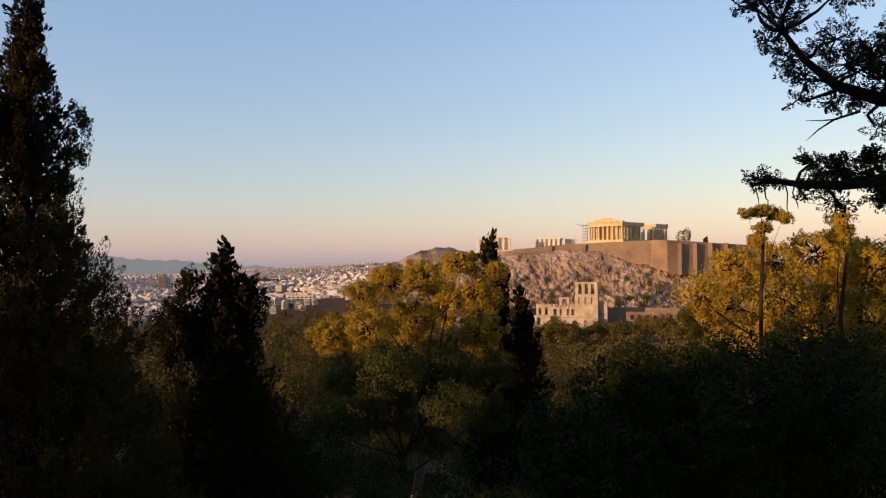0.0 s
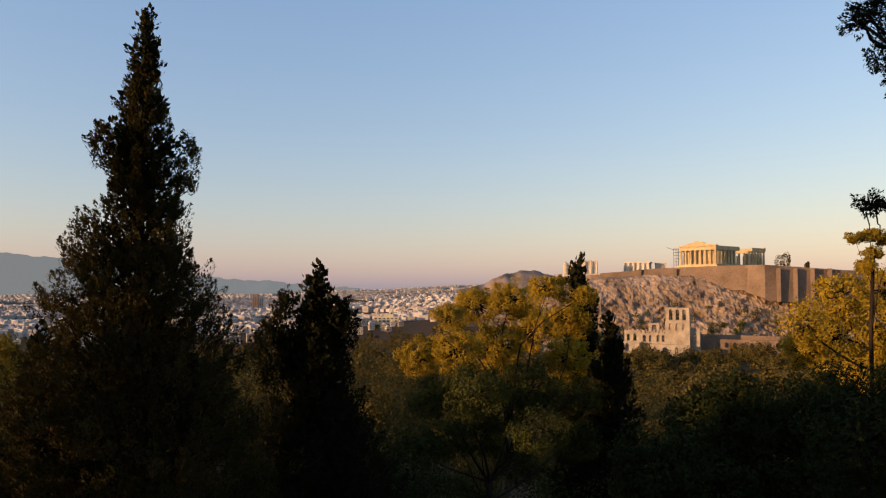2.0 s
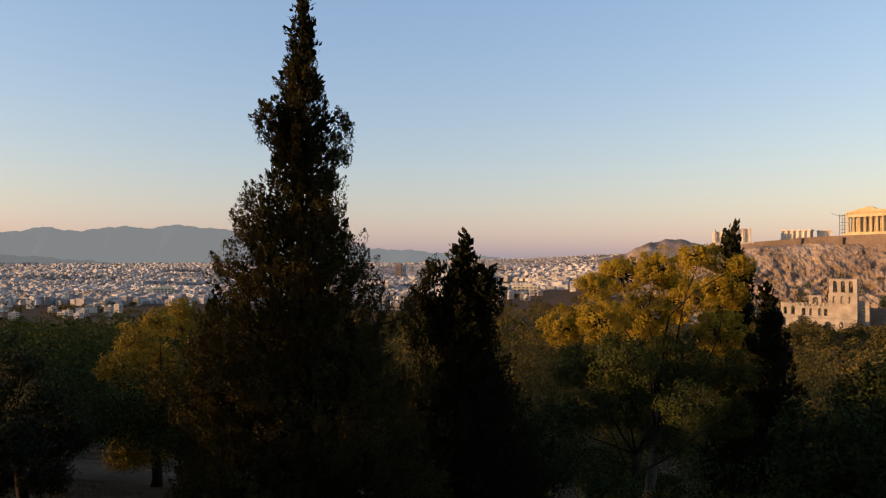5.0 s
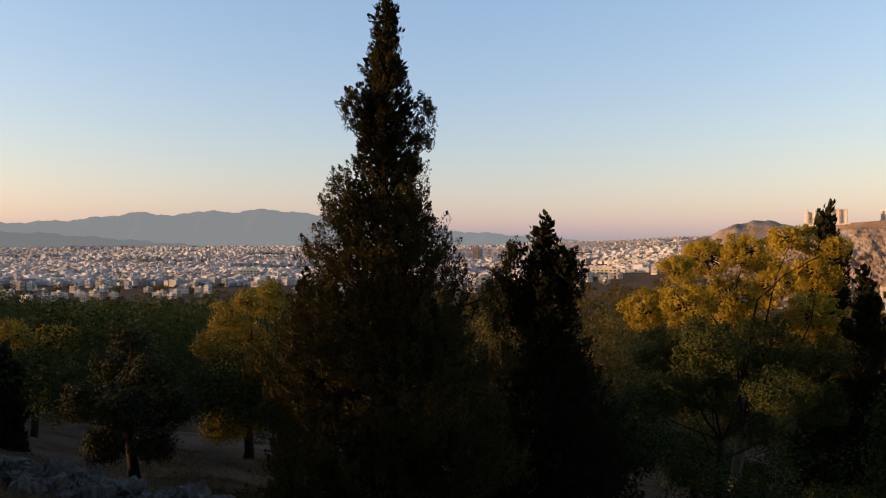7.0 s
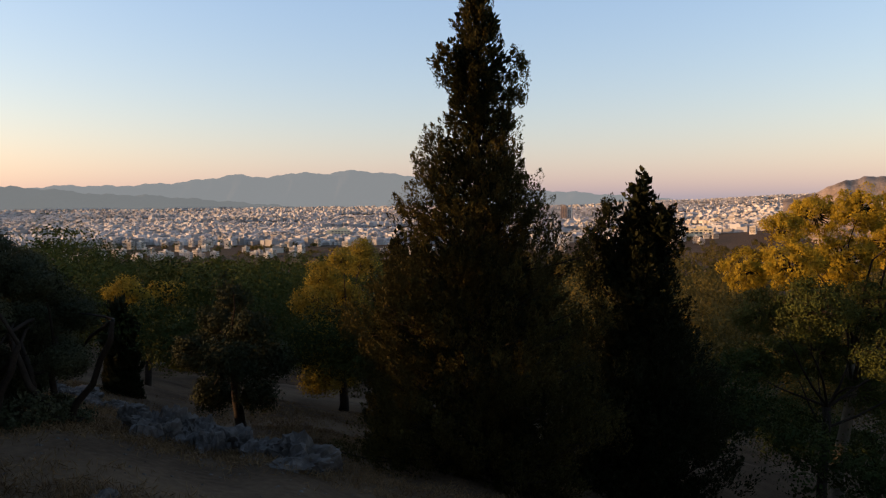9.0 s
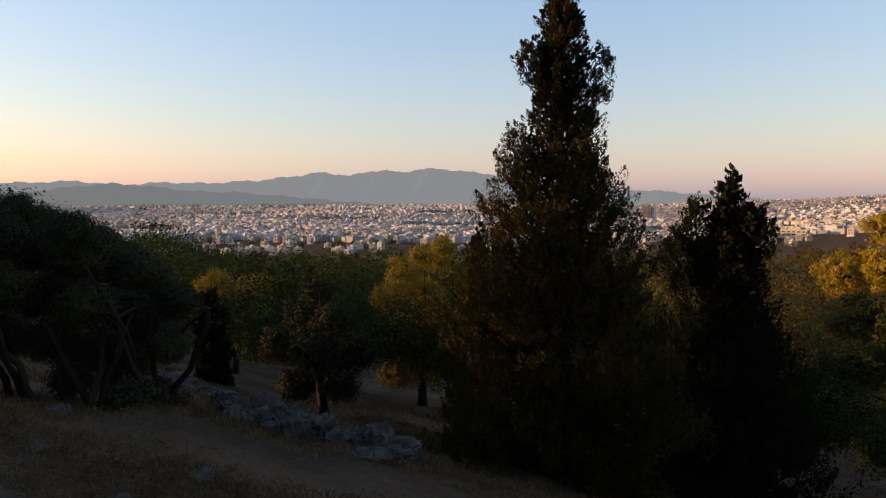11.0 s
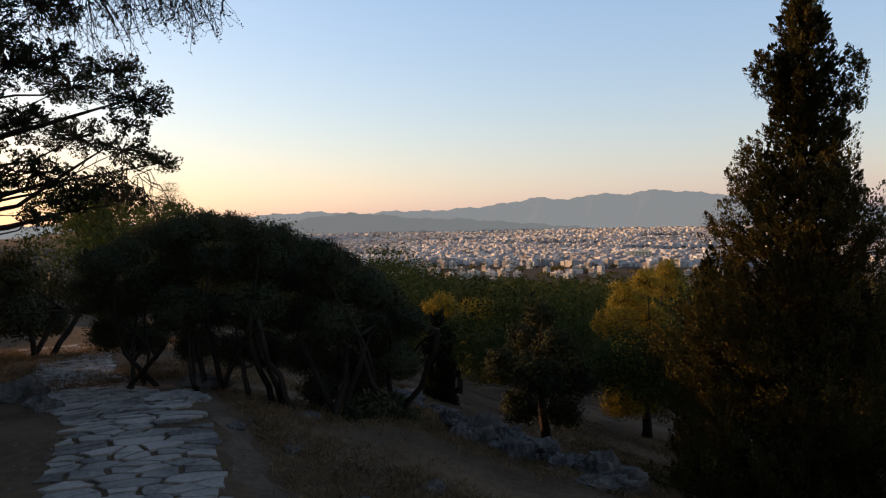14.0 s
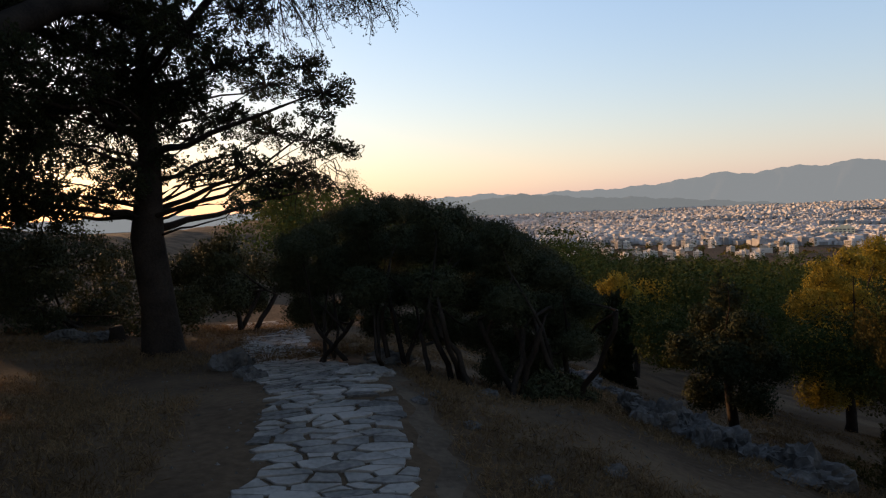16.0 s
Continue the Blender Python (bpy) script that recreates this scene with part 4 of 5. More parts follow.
# olives beside the path
def olive(rows):
    az = sum(r[0] for r in rows) / len(rows)
    d = rows[0][3]
    f = spot(az, d) + Vector((LATE.x, LATE.y, 0))
    lobes = [(c, (r[0] * 0.84, r[1] * 0.84, r[2] * 0.8)) for c, r in lobes_at(rows, LATE)]
    leafy_tree("olive_tree", f, late(az, d, -9.5), lobes, 1000, 80, 0.034, M_OLIVE, "dark bushy olive tree beside the stone path", 0.075, 0.10, None, "olive tree", 0.5, 0.05, "olives beside the path", 4, 0.15, 0.25, 0.6, 0.36)

olive([(90.8, -2.5, 0.23, 8.4), (89.0, -1.7, 0.24, 9.2), (87.2, -0.8, 0.29, 10.0), (91.4, -4.7, 0.27, 8.8), (89.2, -5.2, 0.33, 9.6), (87.4, -4.0, 0.29, 8.4), (90.2, -7.4, 0.25, 9.2), (88.0, -8.0, 0.26, 10.0)])
olive([(85.4, -0.3, 0.20, 7.8), (83.6, 0.1, 0.21, 8.6), (81.8, 0.0, 0.21, 9.4), (85.1, -2.8, 0.28, 8.2), (82.3, -2.9, 0.34, 9.0), (85.7, -5.9, 0.27, 7.8), (83.0, -6.0, 0.29, 8.6), (84.4, -8.7, 0.26, 9.4), (81.7, -9.3, 0.21, 8.2)])
olive([(80.0, -0.5, 0.15, 7.2), (78.2, -1.0, 0.17, 8.0), (76.4, -1.7, 0.19, 8.8), (79.6, -2.6, 0.28, 7.6), (76.9, -3.6, 0.29, 8.4), (79.8, -6.2, 0.26, 7.2), (76.6, -6.8, 0.28, 8.0), (79.0, -9.4, 0.27, 8.8), (76.2, -9.9, 0.21, 7.6)])
olive([(74.6, -2.3, 0.15, 7.0), (72.8, -3.3, 0.16, 7.8), (71.3, -4.5, 0.18, 8.6), (74.2, -4.1, 0.26, 7.4), (71.5, -5.1, 0.27, 8.2), (73.9, -7.8, 0.24, 7.0), (71.2, -8.3, 0.26, 7.8), (73.5, -10.9, 0.26, 8.6), (75.0, -12.7, 0.17, 7.4)])
olive([(70.0, -5.7, 0.13, 7.2), (68.9, -6.7, 0.13, 8.0), (69.4, -7.9, 0.20, 8.8), (67.8, -7.9, 0.13, 7.6), (69.9, -9.7, 0.25, 8.4), (68.6, -11.0, 0.15, 7.2), (71.3, -11.8, 0.22, 8.0), (71.8, -13.6, 0.20, 8.8)])
leafy_tree("low_shrub", spot(71, 7.2) + Vector((-0.15, -0.38, 0)), late(71, 7.2, -15.2), lobes_at([(71.4, -14.5, 0.18, 6.9), (69.2, -14.5, 0.17, 7.2), (67.8, -15.1, 0.10, 7.5), (72.8, -15.8, 0.12, 7.0), (70.3, -15.8, 0.14, 7.4)], LATE), 170, 45, 0.035, M_OLIVE, "low grey green shrub below the olives", 0.025, 0.07, None, "shrub", 0.5, 0.05, "", 4)
leafy_tree("olive_tree", spot(96.5, 13.5), late(96, 13.5, -6), lobes_at([(96.6, -2.8, 0.33, 12.0), (98.5, -3.8, 0.41, 13.5), (95.0, -4.0, 0.39, 15.0), (96.6, -5.6, 0.39, 12.8), (94.5, -6.2, 0.32, 14.2), (99.1, -6.5, 0.31, 12.0), (93.5, -4.1, 0.27, 13.5)], LATE), 420, 60, 0.06, M_OLIVE, "dark olive tree where the path bends", 0.10, 0.15, None, "olive tree", 0.4, 0.05, "", 3)
leafy_tree("olive_tree", spot(107, 15), late(107, 15, -6), lobes_at([(109.6, -2.5, 0.69, 13.0), (106.5, -2.4, 0.68, 15.0), (103.2, -3.4, 0.71, 17.0), (109.1, -5.3, 0.63, 14.0), (105.2, -5.9, 0.66, 16.0), (102.3, -6.8, 0.39, 13.0), (112.9, -2.7, 1.02, 15.0), (112.2, -5.8, 0.90, 17.0)], LATE), 700, 60, 0.07, M_OLIVE, "broad dark olive tree behind the pine", 0.12, 0.18, None, "olive tree", 0.4, 0.05, "", 4)

# the old pine with its open crown
def build_pine():
    b = spot(101, 10.5) + Vector((LATE.x, LATE.y, 0))
    rows = [(88.0, 9.6, 0.23, 8.9), (89.7, 11.5, 0.27, 10.5), (92.3, 10.2, 0.33, 12.1), (93.5, 12.1, 0.25, 9.7), (96.0, 11.4, 0.34, 11.3), (97.9, 13.8, 0.34, 8.9), (95.4, 7.5, 0.29, 10.5), (92.1, 6.7, 0.33, 12.1), (89.1, 5.9, 0.22, 9.7), (86.7, 5.0, 0.17, 11.3), (88.5, 7.8, 0.16, 8.9), (99.4, 8.9, 0.32, 10.5), (102.8, 9.3, 0.41, 12.1), (106.0, 10.3, 0.33, 9.7), (108.6, 8.3, 0.38, 11.3), (109.5, 11.6, 0.34, 8.9), (106.5, 13.3, 0.40, 10.5), (102.8, 14.7, 0.50, 12.1), (94.7, 4.3, 0.25, 9.7), (97.7, 3.5, 0.22, 11.3)]
    rows = rows + [(100.4, 17.1, 0.40, 8.9), (94.1, 15.5, 0.32, 10.5), (105.3, 4.5, 0.27, 12.1), (109.2, 3.7, 0.29, 9.7), (107.4, 6.0, 0.31, 11.3), (112.1, 9.7, 0.47, 8.9), (112.1, 4.9, 0.48, 10.5), (111.8, 13.9, 0.64, 12.1), (92.7, 2.5, 0.21, 9.7), (90.5, 3.3, 0.26, 11.3), (94.5, 1.2, 0.13, 8.9), (109.7, 2.2, 0.28, 10.5), (88.8, 2.4, 0.16, 12.1), (107.2, 2.5, 0.19, 9.7), (105.0, 1.6, 0.25, 11), (108.2, 0.9, 0.30, 10.5), (110.6, 1.6, 0.32, 11), (103.2, 2.8, 0.22, 10), (109.0, 6.4, 0.32, 10), (106.0, 8.2, 0.28, 11), (111.0, 8.0, 0.36, 10), (104.5, 12.2, 0.28, 10), (110.0, 14.6, 0.36, 10), (98.2, 6.2, 0.22, 11)]
    lobes = [(c, (r[0] * 1.5, r[1] * 1.5, r[2] * 1.35)) for c, r in lobes_at(rows, LATE, 0.6)]
    # lobes round the trunk, and unseen higher ones added to block skylight
    lobes += [(tuple(late(a, 10.5, e)), ((1.0, 1.0, 0.6) if e > 14 else (0.5, 0.5, 0.35))) for a, e in ((101.5, 4.5), (101, 8), (102.5, 11), (100, 13.5), (103.5, 7), (99, 10), (96, 20), (103, 20), (110, 18), (92, 24), (100, 27), (107, 26), (114, 12), (118, 20))]
    t = thing("pine_tree", b, "old dark pine with an open crown and a leaning trunk", "pine tree")
    wood = Tubes()
    fork = late(101.6, 10.5, -1.0)
    upper = late(101.2, 10.5, 15)
    wood.add([b - Vector((0, 0, 0.3)), b + Vector((0, 0, 0.12)), b + (fork - b) * 0.4 + Vector((0.03, 0.03, 0)), fork, fork + (upper - fork) * 0.35 + Vector((0.05, 0.08, 0)), fork + (upper - fork) * 0.7, upper], (0.42, 0.28, 0.23, 0.215, 0.145, 0.08, 0.035), 12)
    under(wood.obj("trunk", M_BARK), t)
    stem = [fork + (upper - fork) * k for k in (0.0, 0.05, 0.12, 0.3, 0.5, 0.7)]
    for c, r in lobes:
        c = Vector(c)
        flat = math.hypot(c.x - fork.x, c.y - fork.y)
        k = min(max((c.z - RNG.uniform(0.15, 0.5) * flat - fork.z) / (upper.z - fork.z), RNG.uniform(-0.02, 0.1)), 0.92)
        a = fork + (upper - fork) * k
        bend = a.lerp(c, 0.45) + Vector((RNG.normal() * 0.3, RNG.normal() * 0.3, RNG.uniform(-0.16, 0.18) * flat))
        line = [a * (1 - q) ** 2 + bend * 2 * q * (1 - q) + c * q * q for q in (0, 0.15, 0.3, 0.45, 0.6, 0.75, 0.9, 1.0)]
        w = (0.012 + 0.012 * flat) * RNG.uniform(0.6, 1.4)
        line = [p + Vector(RNG.normal(size=3) * 0.03) * (0 < i < 7) for i, p in enumerate(line)]
        limb = Tubes()
        limb.add(line, [w * q for q in (1.0, 0.86, 0.72, 0.6, 0.48, 0.34, 0.2, 0.1)], 7)
        under(limb.obj("limb", M_BARK), t)
    n = 9400
    pts, u, pick = lobe_points(lobes, n)
    twig = Tubes()
    for k in range(n):
        c = np.array(lobes[pick[k]][0])
        if RNG.random() < 0.55:
            twig.add(wander(c + (pts[k] - c) * 0.1, pts[k] + u[k] * 0.05, 3, 0.1), (0.012, 0.009, 0.006, 0.003), 4)
    tagged(under(twig.obj("twig", M_BARK), t), "", "", "", "stuff")
    ways = u + np.array([0, 0, 0.35]) + RNG.normal(size=(n, 3)) * 0.35
    under(quads_mesh("crown", spray_leaves(pts, ways, RNG.uniform(0.10, 0.22, n), 36, 0.040, 0.55, 0.40, 0.4), M_PINE), t)
    # a heavy limb that comes down out of the crown
    heavy = Tubes()
    heavy.add([late(101.2, 10.5, 14.5), late(103.5, 10.2, 15.6), late(106.5, 9.8, 15.3), late(109.5, 9.4, 13.6), late(113, 9.0, 11.6), late(117, 8.8, 10.0)], (0.07, 0.13, 0.16, 0.17, 0.16, 0.10), 10)
    under(heavy.obj("limb", M_BARK), t)
    # bare twigs that hang from a high limb
    limb = Tubes()
    hang = [(95.2, 17.4), (93.5, 17.9), (91.5, 17.5), (89.7, 17.8), (88.0, 17.6), (86.2, 18.0), (84.0, 17.6), (82.3, 17.4)]
    line = [late(az, 8.6, el) for az, el in hang]
    limb.add([stem[5]] + line, (0.05, 0.045, 0.04, 0.035, 0.03, 0.024, 0.018, 0.012, 0.006), 6)
    under(limb.obj("limb", M_BARK), t)
    hanging, buds = Tubes(), []
    for k in range(95):
        q = RNG.uniform(0, len(line) - 1.01)
        a = line[int(q)].lerp(line[int(q) + 1], q % 1) + Vector((RNG.normal() * 0.05, RNG.normal() * 0.12, 0.05))
        ln = RNG.uniform(0.25, 1.05) * (1.15 - 0.09 * q)
        e = a + Vector((RNG.normal() * 0.15, RNG.normal() * 0.15 + 0.16, -ln))
        p = wander(a, e, 6, 0.05)
        hanging.add(p, (0.008, 0.007, 0.006, 0.005, 0.004, 0.003, 0.002), 4)
        for j in (2, 3, 4, 5):
            e2 = p[j] + np.array([RNG.normal() * 0.09, RNG.normal() * 0.12, -RNG.uniform(0.05, 0.22)])
            hanging.add(wander(p[j], e2, 3, 0.08), (0.004, 0.003, 0.0025, 0.0015), 4)
            buds.append(e2)
        buds.append(p[-1])
    tagged(under(hanging.obj("hanging_twig", M_BARK), t, "bare drooping twigs"), "", "", "", "stuff")
    buds = np.repeat(np.array(buds), 4, 0) + RNG.normal(size=(len(buds) * 4, 3)) * 0.012
    tagged(under(quads_mesh("bud", leaf_quads(buds, 0.03, 0.016), M_PINE), t), "", "", "", "stuff")
    # dry dead sprays at the low tip of the crown
    dead = Tubes()
    for k in range(36):
        a = late(87 + RNG.uniform(0, 5), 10 + RNG.normal() * 0.4, RNG.uniform(2.5, 5))
        e = a + Vector((RNG.normal() * 0.15, RNG.normal() * 0.2 + 0.1, -RNG.uniform(0.15, 0.6)))
        p = wander(a, e, 4, 0.1)
        dead.add(p, (0.007, 0.006, 0.005, 0.004, 0.002), 4)
        dead.add(wander(p[2], p[2] + RNG.normal(size=3) * 0.12, 2, 0.1), (0.004, 0.003, 0.001), 4)
    tagged(under(dead.obj("dead_twig", M_BARK), t, "dry leafless twigs"), "", "", "", "stuff")
    return t

build_pine()

# boughs of a pine that stands beside the eye
def build_bough_pine():
    b = spot(-34, 6.6)
    t = thing("pine_tree", b, "dark pine whose boughs reach out over the slope", "pine tree")
    wood = Tubes()
    top = at(-33, 6.6, 34)
    wood.add(wander(b - Vector((0, 0, 0.2)), top, 6, 0.015), (0.26, 0.2, 0.18, 0.16, 0.13, 0.1, 0.05), 10)
    under(wood.obj("trunk", M_BARK), t)
    g1 = lobes_at([(-13.5, 18.3, 0.09, 5.4), (-14.3, 19.0, 0.14, 6.0), (-15.6, 17.1, 0.16, 6.6), (-14.7, 15.8, 0.09, 5.7), (-16.1, 14.4, 0.15, 6.3), (-17.0, 12.9, 0.11, 5.4), (-19.0, 15.3, 0.17, 6.0), (-19.7, 13.5, 0.21, 6.6), (-21.2, 13.8, 0.18, 5.7), (-20.7, 11.5, 0.16, 6.3), (-16.5, 11.5, 0.07, 5.4), (-18.6, 11.2, 0.09, 6.0), (-21.6, 9.1, 0.11, 6.6), (-23.0, 12.1, 0.26, 5.7), (-23.7, 14.9, 0.29, 6.3), (-16.2, 19.5, 0.20, 5.4), (-19.8, 18.5, 0.18, 6.0)], None, 0.8)
    g2 = lobes_at([(-13.9, 6.0, 0.07, 5.4), (-15.2, 5.9, 0.05, 6.0), (-17.4, 7.1, 0.09, 6.6), (-17.4, 5.5, 0.09, 5.7), (-18.9, 6.4, 0.13, 6.3), (-18.9, 4.0, 0.07, 5.4), (-16.9, 4.5, 0.05, 6.0), (-21.2, 6.9, 0.12, 6.6), (-21.4, 4.5, 0.10, 5.7), (-23.0, 5.3, 0.19, 6.3), (-20.2, 5.5, 0.07, 5.4)], None, 0.8)
    ways = (([(-33, 7), (-25, 10.5), (-21.7, 10.9), (-19, 12.2), (-17.0, 14.2), (-15.6, 16.4), (-13.2, 18.8)], g1), ([(-33, 1), (-26, 4.5), (-21.7, 5.5), (-18.9, 5.3), (-16.2, 5.6), (-14.6, 5.9), (-13.4, 5.6)], g2))
    for way, lobes in ways:
        line = [at(a, 6.0 + (0.5 if a < -30 else 0), e) for a, e in way]
        limb = Tubes()
        limb.add(line, (0.09, 0.065, 0.05, 0.038, 0.027, 0.018, 0.006), 7)
        for c, r in lobes:
            near = min(line[1:], key=lambda q: (q - Vector(c)).length)
            limb.add(wander(near, c, 4, 0.08), (0.02, 0.016, 0.012, 0.008, 0.004), 5)
        under(limb.obj("bough", M_BARK), t)
        n = 34 * len(lobes)
        pts, u, pick = lobe_points(lobes, n)
        twig = Tubes()
        for k in range(n):
            c = np.array(lobes[pick[k]][0])
            if RNG.random() < 0.5:
                twig.add(wander(c, pts[k] + u[k] * 0.03, 3, 0.12), (0.006, 0.005, 0.004, 0.002), 4)
        tagged(under(twig.obj("twig", M_BARK), t), "", "", "", "stuff")
        ways = u + np.array([0, 0, 0.1]) + RNG.normal(size=(n, 3)) * 0.4
        under(quads_mesh("foliage", spray_leaves(pts, ways, RNG.uniform(0.07, 0.15, n), 46, 0.026, 0.4, 0.34, 0.4), M_PINE), t)
    # unseen crown overhead, added to keep skylight off the foreground
    crown = [(tuple(at(a, d, e)), (1.1, 1.1, 0.7)) for a, e, d in ((-35, 30, 6.5), (-48, 35, 6), (-30, 42, 6), (-20, 48, 6.5), (-45, 52, 6), (-65, 45, 6), (-5, 58, 6.5), (-60, 62, 6.5), (30, 66, 6.5), (-30, 70, 6.5), (-80, 30, 7))]
    pts, u, pick = lobe_points(crown, 900)
    cen = np.repeat(pts, 40, 0) + RNG.normal(size=(36000, 3)) * 0.14
    under(quads_mesh("crown", leaf_quads(cen, 0.09, 0.035, 0.2), M_PINE), t)
    for c, r in crown:
        limb = Tubes()
        limb.add(wander(Vector(b).lerp(top, 0.8), c, 5, 0.05), (0.07, 0.06, 0.05, 0.035, 0.02, 0.01), 6)
        under(limb.obj("bough", M_BARK), t)
    dead = Tubes()
    dead.add([at(-20.4, 6, 10.3), at(-18.8, 6, 9.9), at(-17.8, 6, 9.3), at(-17.0, 6, 8.6)], (0.012, 0.009, 0.006, 0.002), 5)
    dead.add([at(-19.0, 6, 9.9), at(-18.0, 6, 9.9), at(-17.0, 6, 10.0)], (0.007, 0.005, 0.002), 5)
    for a, e in ((-13.6, 5.2), (-14.2, 4.6), (-15.6, 4.4), (-16.2, 4.8), (-20.2, 7.2)):
        dead.add(wander(at(a, 6, 5.5), at(a - 0.2, 6, e - 1.0), 3, 0.1), (0.006, 0.005, 0.004, 0.002), 4)
    tagged(under(dead.obj("dead_twig", M_BARK), t, "bare dead twigs"), "", "", "", "stuff")
    return t

build_bough_pine()

# woodland on the lower slopes
def crown_leaves(n, r, h):
    """A crown of rounded lobes round a hidden middle, leaves lying on their outsides."""
    m = int(RNG.integers(7, 12))
    v = unit(RNG.normal(size=(m, 3)) + np.array([0, 0, 0.25]))
    heart = v * np.array([r, r, h * 0.5]) * RNG.uniform(0.45, 0.75, (m, 1))
    big = r * RNG.uniform(0.32, 0.55, m)
    pick = RNG.integers(0, m, n)
    u = unit(RNG.normal(size=(n, 3)) + v[pick] * 0.6)
    k = big[pick] * RNG.uniform(0.75, 1.0, n) * (1 + 0.2 * np.sin(u[:, 0] * 6 + pick) + 0.2 * np.sin(u[:, 2] * 8 + 2 * pick))
    c = heart[pick] + u * k[:, None] * np.array([1, 1, min(1.0, h / (2 * r))])
    c[:, 2] += h * 0.45
    return c, u

def woodland(name, spots, r, h, n, leaf, material, label, shrink=0.0):
    out = []
    for (x, y) in spots:
        s = RNG.choice([0.6, 0.8, 1.0, 1.15, 1.4]) * RNG.uniform(0.9, 1.1)
        c, u = crown_leaves(n, r * s, h * s)
        z = ground_at(x, y)
        c = c + np.array([x, y, z + 0.8])
        out.append(blades(c, np.cross(u, RNG.normal(size=(n, 3))), u, leaf, leaf * 0.75, 0.28))
    return tagged(quads_mesh(name, np.concatenate(out), material), label, "woodland", "", "stuff")

def scatter(n, az0, az1, d0, d1):
    a, t = RNG.uniform(az0, az1, n), RNG.uniform(0, 1, n)
    d = d0 * (d1 / d0) ** t
    return [tuple(polar(p, q).xy) for p, q in zip(a, d)]

# added tree, mostly hidden by the cypress, to shade the oak's lower crown
leafy_tree("broadleaf_tree", (*polar(38, 12.4).xy, -3.2), at(38, 12.4, -12), lobes_at([(37, -8.2, 0.8, 12.6), (39.5, -7.6, 0.8, 12.3), (42, -8.4, 0.8, 12.4), (44, -9, 0.8, 12), (38, -9.5, 0.9, 12), (41.5, -10, 0.9, 12), (36, -10, 0.8, 12.6)]), 600, 55, 0.07, M_GREEN, "added dark tree hidden behind the tall cypress, shades the oak", 0.12, 0.15)
woodland("near_woodland", scatter(64, -26, 43, 23, 46), 1.8, 3.6, 4200, 0.085, M_WOOD, "dense brown green trees on the near slope")
woodland("slope_woodland", scatter(55, 43, 70, 27, 52), 1.6, 2.7, 2600, 0.10, M_GREEN, "low shaded trees on the open slope")
# added out of sight behind the olives to shade golden trees and oak
woodland("slope_undergrowth", scatter(26, 71, 90, 15, 27), 1.1, 1.2, 1800, 0.08, M_GREEN, "low bushes hidden behind the olives, added to cast shade")
woodland("slope_thicket", scatter(42, 45, 66, 13, 22), 0.9, 1.4, 1600, 0.06, M_GREEN, "dark thicket round the trunks on the slope")
# dark bushes added where the ground lies in deep shade
woodland("shaded_undergrowth", scatter(110, -26, 30, 10, 20), 0.8, 1.2, 1500, 0.05, M_GREEN, "dark bushes filling the black shade below the trees")
woodland("theatre_woodland", scatter(80, -11, 5, 320, 408), 3.4, 7.5, 380, 0.8, M_WOOD, "sunlit trees before the ruined theatre")
woodland("mid_woodland", scatter(210, -26, 43, 45, 160), 2.9, 5.2, 1700, 0.22, M_WOOD, "brownish woodland of round crowns down the slope")
# greener wood; its darker leaf also stands in for the hill's shadow
woodland("green_woodland", scatter(140, 43, 95, 45, 170), 3.0, 5.4, 1700, 0.22, M_WOODGREEN, "dark green woodland of round crowns")
woodland("far_green_woodland", scatter(560, 43, 95, 160, 800), 3.8, 6.5, 300, 0.75, M_WOODGREEN, "far dark green woodland below the city")
woodland("far_woodland", scatter(900, -26, 43, 160, 790), 3.6, 6.0, 230, 0.9, M_WOOD, "far woodland between the hill and the city")
# unseen growth on the sunny side, added to keep sun off the foreground
woodland("crest_woodland", scatter(52, 123.5, 133, 17, 26), 1.4, 8.0, 2600, 0.22, M_GREEN, "unseen trees along the crest, added to block the sun")
woodland("crest_scrub", scatter(16, 119, 123.5, 16, 24), 1.1, 2.7, 1800, 0.2, M_GREEN, "unseen scrub below the crest, added to block the sun")
woodland("crest_bushes", scatter(6, 116, 118.5, 20, 25), 1.0, 5.0, 2200, 0.16, M_GREEN, "unseen bushes along the crest, added to block the sun")
# tall trees out of view, added to darken the near slope
woodland("hill_woodland", scatter(34, 130, 150, 12, 22) + scatter(40, 150, 262, 6, 20), 1.7, 9.5, 3200, 0.36, M_GREEN, "unseen trees behind the eye, added to block sun and skylight")

# ---- the stone path, rocks and dry grass near the eye ----
M_FLAG = mat("worn_flagstone", (0.062, 0.051, 0.042), (0.27, 0.225, 0.185), 0.8, 2.2, 12, 0.5, objvar=0.35)
M_STRAW = mat("dry_grass", (0.065, 0.038, 0.017), (0.20, 0.122, 0.058), 0.9, 0.6, 8, 0, 0.5, 0.2)

LINE = [(0.9, -0.45), (-1.5, -0.38), (-4.1, -0.32), (-5.3, -0.28), (-6.3, -0.25), (-7.4, -0.42), (-8.7, -0.66), (-10.6, -0.88), (-12.7, -1.0), (-15.5, -1.6)]

def path_point(s, w):
    """The place s metres along the path and w to its right."""
    left = s
    for (ax, ay), (bx, by) in zip(LINE, LINE[1:]):
        ln = math.hypot(bx - ax, by - ay)
        if left <= ln or (bx, by) == LINE[-1]:
            k = left / ln
            nx, ny = -(by - ay) / ln, (bx - ax) / ln
            x, y = ax + (bx - ax) * k - nx * w, ay + (by - ay) * k - ny * w
            return x, y
        left -= ln

